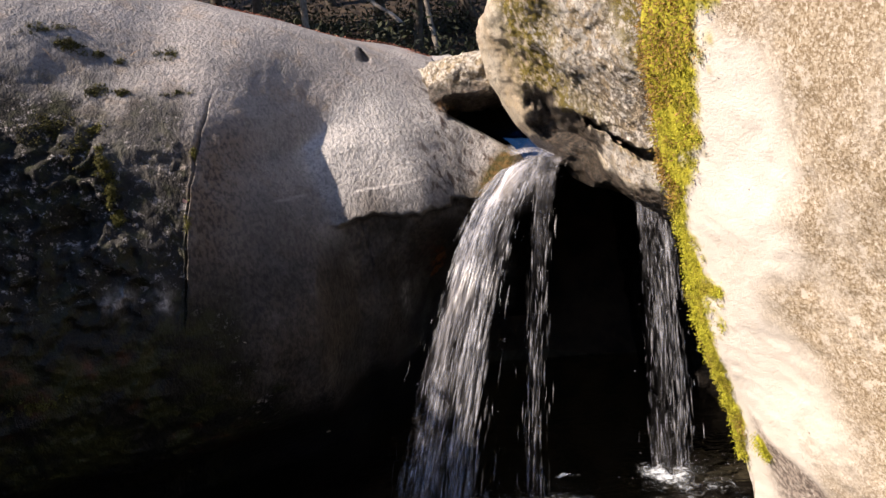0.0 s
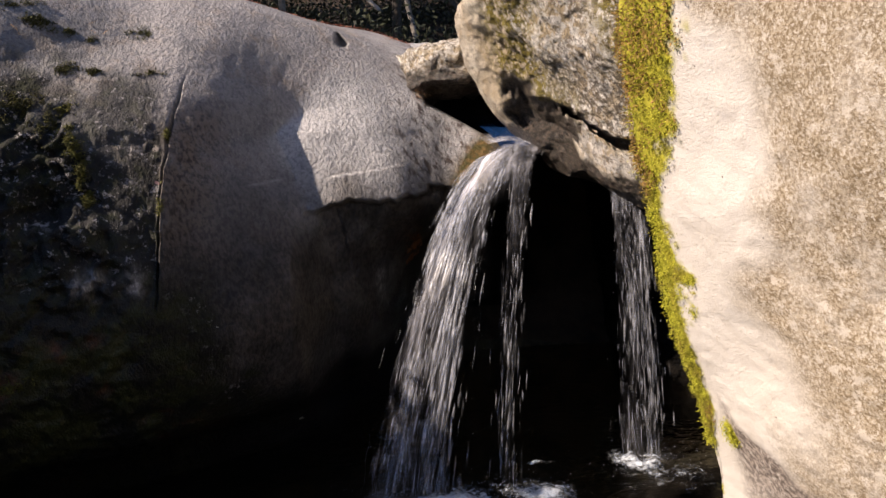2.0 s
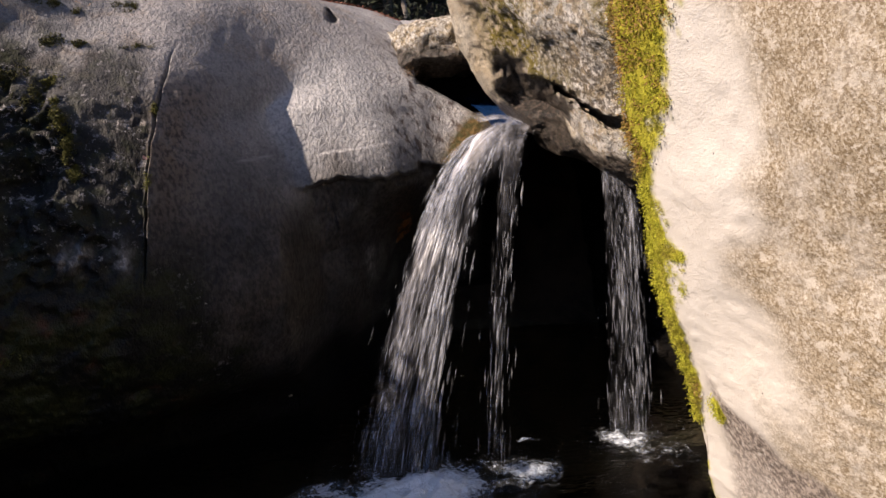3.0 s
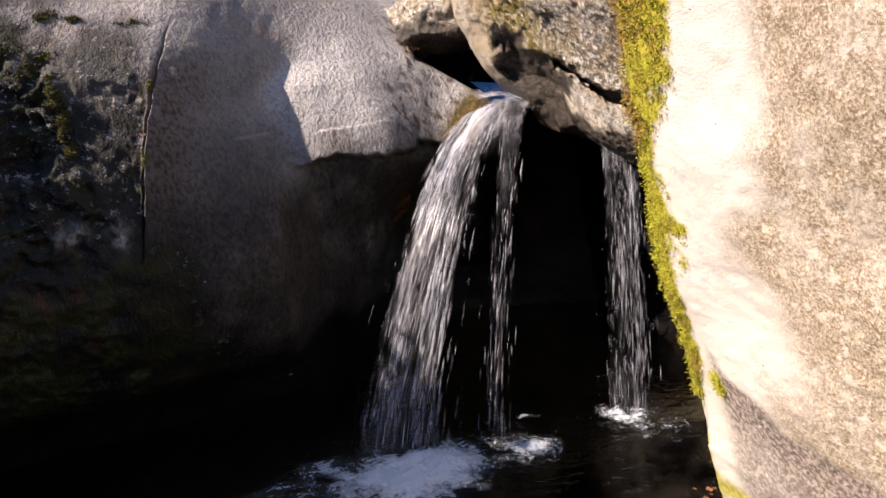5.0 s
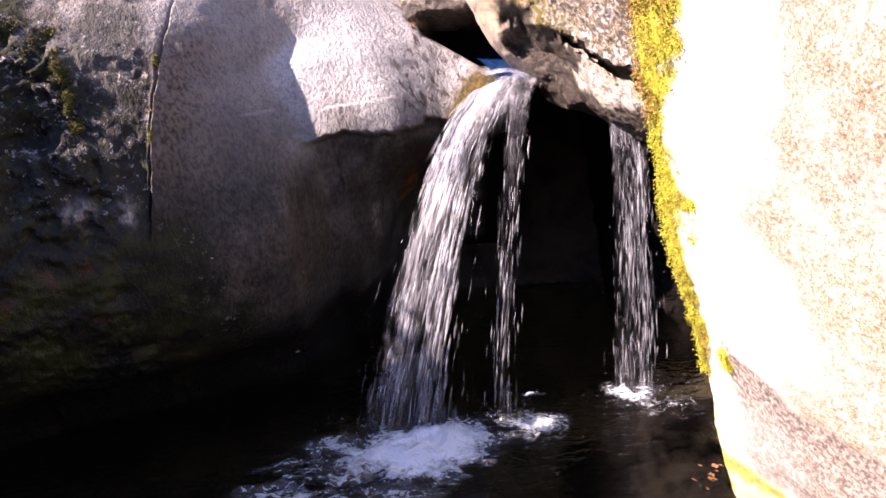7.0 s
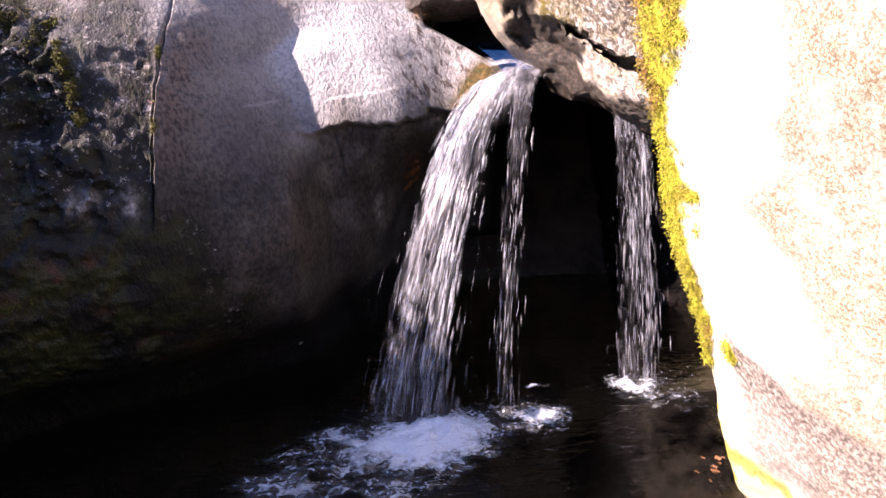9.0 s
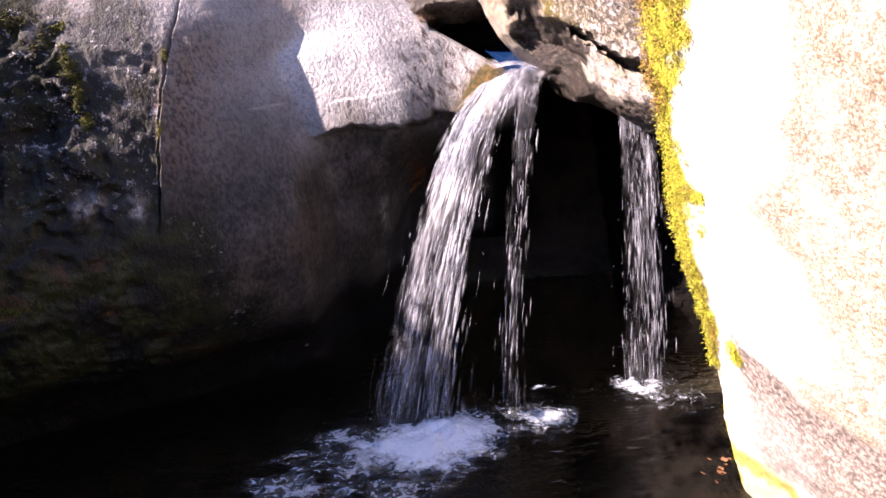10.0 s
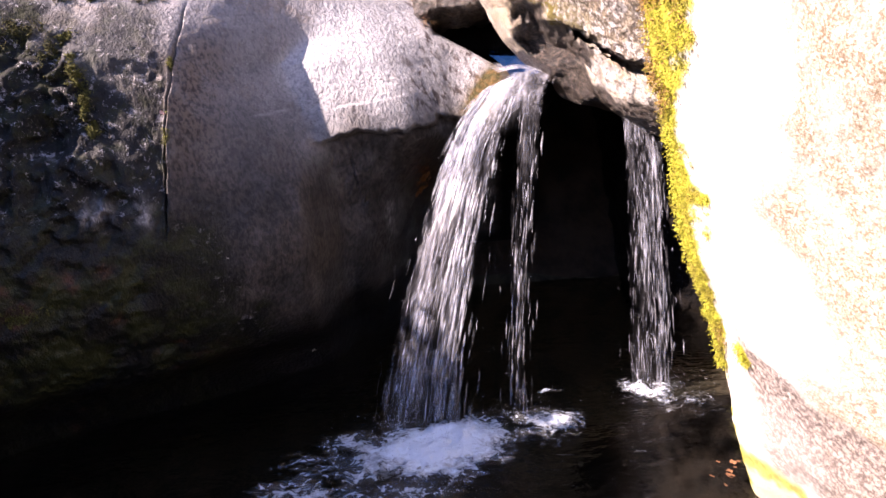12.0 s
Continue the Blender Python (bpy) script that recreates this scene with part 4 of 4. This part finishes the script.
def build_foam(label, centre, axis_dir, length, width, peak, seed, thick=1.0):
    n = 90
    us, vs = np.linspace(-1, 1, n), np.linspace(-1, 1, n)
    gu, gv = [g.ravel() for g in np.meshgrid(us, vs)]
    a = np.array(axis_dir, float) / np.linalg.norm(axis_dir)
    b = np.array((-a[1], a[0]))
    xy = np.array(centre)[None] + gu[:, None] * a * length + gv[:, None] * b * width
    r2 = gu**2 + gv**2
    core = np.exp(-(((gu + 0.40) / 0.34) ** 2 + ((gv + 0.12) / 0.34) ** 2))
    p = np.stack([xy[:, 0], xy[:, 1], 0 * gu], 1)
    z = 0.012 + peak * core * (0.6 + 0.4 * vnoise(p, 0.09, 3, seed)) + 0.012 * vnoise(p, 0.05, 2, seed + 1) * (1 - ss(0.4, 1.0, r2))
    patch = vnoise(p * (1, 1.6, 1), 0.16, 3, seed + 2)
    foam = (2.6 * core + 0.42 * (1 - ss(0.05, 1.0, r2)) + 0.45 * patch * (1 - core) * (1 - ss(0.5, 1.0, r2))) * thick - 0.45 * ss(0.5, 1.0, r2)
    foam = np.where(r2 > 0.97, -2, foam)
    root = thing("foam", label, "foam", "foam on the pool")
    pts, quads = np.stack([p[:, 0], p[:, 1], z], 1), grid_faces(n, n)
    high = core[quads].mean(1) > 0.30
    for name, note, some in (("mound", "dense bubbling white foam", high), ("lace", "thin torn foam drifting on the water", ~high)):
        used, back = np.unique(quads[some], return_inverse=True)
        tagged(mesh_ob(name, pts[used], back.reshape(-1, 4), FOAM, root, attributes={"foam": foam[used]}), note)
    return root


def build_splashes():
    build_foam("churning blue-white foam below the main waterfall", (-0.37, 3.46), (-0.93, -0.33), 0.92, 0.52, 0.08, 71)
    build_foam("white splash below the middle strand of the waterfall", (0.43, 3.76), (-0.95, -0.15), 0.48, 0.29, 0.03, 73, 0.38)
    build_foam("small white splash below the thin waterfall", (1.42, 4.06), (0.7, -0.6), 0.40, 0.25, 0.02, 75, 0.34)
    build_foam("thin drifting line of white foam", (0.68, 4.20), (1.0, 0.1), 0.10, 0.03, 0.004, 78, 0.4)
    rng = np.random.default_rng(77)
    places = []
    for c, s, h, n in (((-0.25, 3.66), 0.24, 0.08, 600), ((0.44, 3.82), 0.16, 0.06, 320), ((1.42, 4.08), 0.16, 0.07, 260)):
        for _ in range(n):
            places.append(((c[0] + rng.normal(0, s), c[1] + rng.normal(0, s * 0.6), 0.01 + abs(rng.normal(0, h))), rng.uniform(0.0008, 0.0024)))
    v, f = droplets(rng, places)
    ob = mesh_ob("splash_drops", v, f, WHITE, smooth=False)
    tagged(ob, "flying white water drops above the foam", "water drops", kind="stuff")


# ---------------------------------------------------------------- moss
def tufts(rng, pts, nrm, length, spread, per):
    verts, faces = [], []
    for p, n in zip(pts, nrm):
        for _ in range(per):
            c = p + rng.normal(0, spread, 3)
            d = n + rng.normal(0, 0.55, 3) + np.array((0, 0, -0.25))
            d /= np.linalg.norm(d)
            a = np.cross(d, rng.normal(0, 1, 3))
            a /= max(np.linalg.norm(a), 1e-6)
            l, w = length * rng.uniform(0.5, 1.3), length * rng.uniform(0.16, 0.3)
            b = len(verts)
            verts += [c - a * w, c + a * w, c + np.cross(d, a) * w, c + d * l]
            faces += [(b, b + 1, b + 3), (b + 1, b + 2, b + 3), (b + 2, b, b + 3)]
    return verts, faces


def on_wall(grid, x, z):
    """The place on the front of the wall nearest to x and z, and its outward direction."""
    flat = grid.reshape(-1, 3)
    miss = (flat[:, 0] - x) ** 2 + (flat[:, 2] - z) ** 2 + 10.0 * (flat[:, 1] > 4.6 + 0.55 * (x + 1.5) + 1.3)
    k = int(np.argmin(miss))
    i, j = divmod(k, grid.shape[1])
    i, j = min(max(i, 1), grid.shape[0] - 2), min(max(j, 1), grid.shape[1] - 2)
    n = np.cross(grid[i, j + 1] - grid[i, j - 1], grid[i + 1, j] - grid[i - 1, j])
    n /= max(np.linalg.norm(n), 1e-9)
    return flat[k], n if n[1] < 0 else -n


CUSHIONS = [(-2.35, 3.04, 0.15, 0.034), (-2.22, 2.95, 0.09, 0.04), (-2.09, 2.89, 0.075, 0.023), (-1.73, 2.88, 0.105, 0.04), (-2.04, 2.66, 0.09, 0.034),
            (-1.91, 2.63, 0.06, 0.029), (-1.98, 2.83, 0.045, 0.023), (-1.62, 2.62, 0.075, 0.017), (-2.2, 2.45, 0.14, 0.1), (-2.05, 2.35, 0.08, 0.08)]
STREAKS = [(-1.95, 2.33, 0.05, 0.05), (-1.92, 2.22, 0.035, 0.08), (-1.88, 2.08, 0.03, 0.09), (-1.85, 1.95, 0.025, 0.07), (-2.0, 2.45, 0.06, 0.03),
           (-1.505, 1.90, 0.012, 0.10), (-1.49, 2.28, 0.012, 0.06), (-2.2, 1.05, 0.14, 0.06)]


def build_moss(boulder, p, n, mask, wall, grid):
    rng = np.random.default_rng(81)
    pick = np.where((mask > 0.5) & (p[:, 1] < 3.25) & (p[:, 2] > 0.1) & (p[:, 2] < 3.2))[0]
    old = vnoise(p[pick], 0.09, 3, 82) + 1.5 * ss(2.15, 2.6, p[pick, 2]) + 3.0 * (p[pick, 1] - 2.78) - 0.5 - 0.9 * (1 - ss(1.4, 2.1, p[pick, 2])) > 0.15
    lump = vnoise(p[pick], 0.035, 2, 86) + 0.6 * vnoise(p[pick], 0.10, 2, 87)
    low = (p[pick, 2] < 0.76) & (p[pick, 1] > 2.9)
    green, dry = ~old & ~low & (lump > -0.7), old & ~low & (lump > -0.5)
    for which, material, length, per, label in ((green, MOSS, 0.010, 16, "bright yellow-green moss cushion"), (dry, DRY_MOSS, 0.014, 11, "dry orange-brown moss"), (dry & (lump > 0.35), MOSS, 0.010, 7, "bright yellow-green moss cushion"), (low & (lump > -0.2), DARK_MOSS, 0.006, 3, "thin dark green moss film")):
        chosen = pick[which]
        v, f = tufts(rng, p[chosen] + n[chosen] * (0.018 * np.clip(lump[which], 0, 1))[:, None], n[chosen], length, 0.012, per)
        tagged(mesh_ob("moss", v, f, material, boulder, smooth=False), label, kind="stuff")
    for spots, material, label in ((CUSHIONS, DARK_MOSS, "dark green moss cushion"), (STREAKS, OLIVE_MOSS, "olive moss in a damp seam"),
                                   ([(-0.11, 1.30, 0.065, 0.10), (-0.15, 1.18, 0.04, 0.05)], RUST_MOSS, "rust-brown dead moss beside the falls")):
        for x, z, rx, rz in spots:
            pts, nrm = [], []
            for _ in range(int(260 + 40000 * rx * rz)):
                a, r = rng.uniform(0, 2 * math.pi), rng.random() ** 0.5
                q, d = on_wall(grid, x + rx * r * math.cos(a) * rng.uniform(0.5, 1.3), z + rz * r * math.sin(a) * rng.uniform(0.5, 1.3))
                if r > 0.35 and vnoise(q[None], 0.045, 2, 83)[0] < 0.35 * (r - 0.35):
                    continue
                pts.append(q)
                nrm.append(d)
            v, f = tufts(rng, pts, nrm, 0.014, 0.007, 3)
            tagged(mesh_ob("moss_cushion", v, f, material, wall, smooth=False), label, kind="stuff")


# ---------------------------------------------------------------- small loose things
def leaf_mesh(rng, place, normal, size, lobes):
    """A curled leaf with a few lobes."""
    n = np.array(normal, float) / np.linalg.norm(normal)
    a = np.cross(n, (0.3, 0.2, 1.0))
    a /= np.linalg.norm(a)
    b = np.cross(n, a)
    verts = [np.array(place) + n * 0.004]
    steps = lobes * 4
    for k in range(steps):
        g = 2 * math.pi * k / steps
        r = size * (0.35 + 0.65 * abs(math.cos(g * lobes / 2))) * rng.uniform(0.85, 1.15)
        verts.append(np.array(place) + (a * math.cos(g) + b * math.sin(g)) * r + n * (0.004 + 0.25 * r * rng.random()))
    return verts, [(0, 1 + k, 1 + (k + 1) % steps) for k in range(steps)]


def build_small(grid):
    rng = np.random.default_rng(85)
    pale = plain_noise("pale dry leaf", (0.45, 0.42, 0.34), (0.6, 0.56, 0.46), 60, 0.8, 0.002)
    pink = plain_noise("faded pink leaf", (0.5, 0.25, 0.2), (0.65, 0.42, 0.36), 60, 0.8, 0.002)
    for x, z, size, lobes, material, label in ((-1.52, 2.0, 0.020, 2, pink, "faded pink leaf caught in the crack"),
                                               (-1.25, 1.16, 0.008, 2, pale, "tiny pale leaf stuck on the stone"),
                                               (-0.81, 0.93, 0.006, 2, pale, "tiny pale leaf stuck on the stone"),
                                               (-0.98, 0.22, 0.020, 4, pale, "pale lobed leaf on the dark wet stone")):
        q, d = on_wall(grid, x, z)
        v, f = leaf_mesh(rng, q + d * 0.006, d, size, lobes)
        tagged(mesh_ob("leaf", v, f, material, smooth=False), label, "leaf", "fallen leaves")
    for k in range(12):
        v, f = leaf_mesh(rng, (1.44 + rng.normal(0, 0.03), 3.16 + rng.normal(0, 0.05), 0.045), (rng.normal(0, 0.3), rng.normal(0, 0.3), 1), rng.uniform(0.012, 0.024), 2)
        tagged(mesh_ob("leaf", v, f, DEAD_LEAF, smooth=False), "reddish brown dead leaf floating by the boulder", "leaf", "fallen leaves")
    for x, z, n, size, label in ((-0.05, 2.42, 40, 0.07, "dry reddish grass hanging under the wedged stone"), (-0.26, 2.90, 26, 0.05, "dry straw-coloured grass on the crest")):
        q, d = on_wall(grid, x, z)
        strands = []
        for _ in range(n):
            c = q + d * 0.005 + np.array((rng.normal(0, 0.03), 0, rng.normal(0, 0.015)))
            way = np.array((rng.normal(0.2, 0.5), -0.7 + rng.normal(0, 0.3), rng.normal(-0.4, 0.5)))
            way *= size * rng.uniform(0.5, 1.3) / np.linalg.norm(way)
            strands.append(([c, c + way * 0.5 + np.array((0, 0, 0.006)), c + way], (0.0016, 0.0012, 0.0004)))
        v, f = tubes(strands, 3)
        tagged(mesh_ob("grass_tuft", v, f, STRAW, smooth=False), label, "grass", "dry grass tufts")


def build_litter(grid):
    """Red-brown needles and leaf scraps lying along the crest, and pale twigs on the mossy shoulder."""
    rng = np.random.default_rng(88)
    flat = grid.reshape(-1, 3)
    crest = {}
    for k in range(grid.shape[1]):
        column = grid[:, k]
        crest[k] = column[int(np.argmax(column[:, 2]))]
    ridge = np.array([crest[k] for k in range(grid.shape[1]) if -1.75 < crest[k][0] < 0.0])
    verts, faces = [], []
    for _ in range(900):
        c = ridge[rng.integers(len(ridge))] + np.array((rng.normal(0, 0.02), -abs(rng.normal(0, 0.06)), 0.0))
        near = np.argmin((flat[:, 0] - c[0]) ** 2 + (flat[:, 1] - c[1]) ** 2 + 4 * (flat[:, 2] < 2.3))
        c[2] = flat[near, 2] + rng.uniform(0.002, 0.008)
        a = rng.normal(0, 1, 3) * (1, 1, 0.25)
        a *= rng.uniform(0.008, 0.022) / np.linalg.norm(a)
        b = np.cross(a, (0, 0, 1.0)) * rng.uniform(0.15, 0.5) + np.array((0, 0, rng.uniform(0, 0.004)))
        k = len(verts)
        verts += [c - a, c + b, c + a, c - b]
        faces += [(k, k + 1, k + 2), (k, k + 2, k + 3)]
    tagged(mesh_ob("leaf_litter", verts, faces, LITTER, smooth=False), "red-brown leaf scraps lying along the rock's crest", "leaf litter", kind="stuff")
    for x, z, dx, dz, bend in ((-2.33, 2.92, 0.05, -0.06, 0.01), (-2.02, 2.93, 0.07, 0.025, 0.012), (-2.0, 2.90, 0.05, -0.05, 0.01), (-1.93, 2.87, 0.04, 0.04, -0.008), (-2.2, 2.86, 0.06, -0.01, 0.01)):
        a, n = on_wall(grid, x, z)
        b, n2 = on_wall(grid, x + dx, z + dz)
        line = [a + n * 0.006, (a + b) / 2 + n * (0.010 + abs(bend)), b + n2 * 0.006]
        v, f = tubes([(line, (0.0022, 0.0018, 0.0008))], 5)
        tagged(mesh_ob("twig", v, f, STRAW, smooth=True), "thin pale dry twig lying on the stone", "twig", "dry twigs")


# ---------------------------------------------------------------- woodland behind
def tree_mesh(rng, height, radius, lean):
    verts, faces = [], []

    def limb(a, b, r0, r1, steps=6, sides=8):
        base = len(verts)
        a, b = np.array(a, float), np.array(b, float)
        bend = rng.normal(0, 0.06, 3) * np.linalg.norm(b - a)
        for i in range(steps + 1):
            t = i / steps
            c = a * (1 - t) + b * t + bend * math.sin(math.pi * t)
            r = r0 * (1 - t) + r1 * t
            for k in range(sides):
                g = 2 * math.pi * k / sides
                verts.append((c[0] + r * math.cos(g), c[1] + r * math.sin(g), c[2]))
        for i in range(steps):
            for k in range(sides):
                faces.append((base + i * sides + k, base + i * sides + (k + 1) % sides, base + (i + 1) * sides + (k + 1) % sides, base + (i + 1) * sides + k))

    top = np.array((lean[0], lean[1], height))
    limb((0, 0, -0.4), top, radius, radius * 0.3, 10)
    tips = [top]
    for _ in range(9):
        t = rng.uniform(0.45, 0.95)
        a = top * t
        b = a + np.array((rng.normal(0, 1.1), rng.normal(0, 1.1), rng.uniform(0.4, 1.6)))
        limb(a, b, radius * 0.4 * (1 - t) + 0.02, 0.012, 4, 5)
        tips.append(b)
    return verts, faces, tips


def leaf_cloud(rng, centres, spread, per, size):
    verts, faces = [], []
    for c in centres:
        for _ in range(per):
            q = np.array(c) + rng.normal(0, 1, 3) * spread
            a, b = rng.normal(0, 1, 3), rng.normal(0, 1, 3)
            a, b = a / np.linalg.norm(a) * size * rng.uniform(0.6, 1.3), b / np.linalg.norm(b) * size * 0.5
            k = len(verts)
            verts += [q - a, q + b, q + a, q - b]
            faces.append((k, k + 1, k + 2, k + 3))
    return verts, faces


def build_woods():
    rng = np.random.default_rng(91)
    # the far-left trees at the end, mostly unseen, are added to shade the slope
    spots = [(-2.45, 14.0, 0.085), (-4.3, 15.5, 0.13), (-0.55, 17.0, 0.12), (0.35, 15.0, 0.07), (-1.7, 20, 0.17), (1.5, 19, 0.15), (-6.0, 19, 0.16), (3.2, 16, 0.14), (-3.2, 23, 0.2), (0.6, 25, 0.2), (-8.0, 15, 0.15), (5.5, 21, 0.18), (-5, 27, 0.2), (2.6, 29, 0.2), (-7.5, 11.5, 0.16), (-10, 13, 0.2), (-9.5, 18, 0.2), (-12, 16, 0.2), (-6.8, 23, 0.2), (-11, 22, 0.2), (-4.9, 12.0, 0.12)]
    for x, y, r in spots:
        root = thing("tree", "dark-trunked woodland tree on the shaded slope", "tree", "trees behind the rocks")
        root.location = (x, y, float(ground_height(np.array([x]), np.array([y]))[0]) - 0.1)
        v, f, tips = tree_mesh(rng, rng.uniform(7, 10), r, rng.normal(0, 0.4, 2))
        mesh_ob("trunk", v, f, PALE_BARK if r < 0.1 else BARK, root)
        v, f = leaf_cloud(rng, tips, 0.9, 220, 0.15)
        mesh_ob("crown", v, f, TREE_LEAF, root, smooth=False)
    for k in range(80):
        x, y = rng.uniform(-6.5, 4.5), rng.uniform(10.0, 20)
        h = rng.uniform(0.5, 1.6)
        z = float(ground_height(np.array([x]), np.array([y]))[0])
        centres = [(x + rng.normal(0, 0.5), y + rng.normal(0, 0.5), z + h * rng.random()) for _ in range(8)]
        v, f = leaf_cloud(rng, centres, 0.22, 70, 0.055)
        tagged(mesh_ob("bush", v, f, BUSH, smooth=False), "dark green evergreen undergrowth on the slope", "bush", "bushes behind the rocks")


def build_shade_tree():
    """An unseen leafy tree, added on the bank beyond the long wall so that its crown shades the pool."""
    rng = np.random.default_rng(97)
    root = thing("tree", "unseen leafy tree added beyond the rock wall to shade the pool", "tree", "trees behind the rocks")
    foot = np.array((-6.2, 3.6, float(ground_height(np.array([-6.2]), np.array([3.6]))[0]) - 0.2))
    head = np.array((-5.1, 2.1, 4.0))
    line = [foot * (1 - t) + head * t + np.array((-0.35 * math.sin(math.pi * t), 0, 0.4 * math.sin(math.pi * t))) for t in np.linspace(0, 1, 12)]
    centres = [np.array((-4.9 + rng.normal(0, 0.25), rng.uniform(1.6, 2.5), rng.uniform(3.3, 4.9))) for _ in range(20)]
    limbs = [(line, np.linspace(0.13, 0.05, 12))] + [([head, (head + c) / 2 + rng.normal(0, 0.05, 3), c], (0.04, 0.025, 0.01)) for c in centres]
    v, f = tubes(limbs, 8)
    mesh_ob("trunk", v, f, BARK, root)
    v, f = leaf_cloud(rng, centres, 0.20, 170, 0.07)
    mesh_ob("crown", v, f, TREE_LEAF, root, smooth=False)


LOG_A, LOG_B = (-1.35, 11.60, 4.33), (-0.55, 11.20, 3.69)


def build_log():
    rng = np.random.default_rng(95)
    line = [np.array(LOG_A) * (1 - k / 8) + np.array(LOG_B) * k / 8 + rng.normal(0, 0.012, 3) for k in range(9)]
    v, f = tubes([(line, np.linspace(0.06, 0.045, 9))], 9)
    tagged(mesh_ob("log", v, f, PALE_BARK), "pale bare fallen log leaning on the wooded slope", "log")


build_ground()
build_pool()
wall, wall_pts, wall_moss = build_wall()
boulder, b_pts, b_nrm, b_moss = build_right_boulder()
build_overhang()
build_rocks()
build_falls()
build_lip_water()
build_splashes()
build_moss(boulder, b_pts, b_nrm, b_moss, wall, wall_pts)
build_small(wall_pts)
build_litter(wall_pts)
build_woods()
build_shade_tree()
build_log()
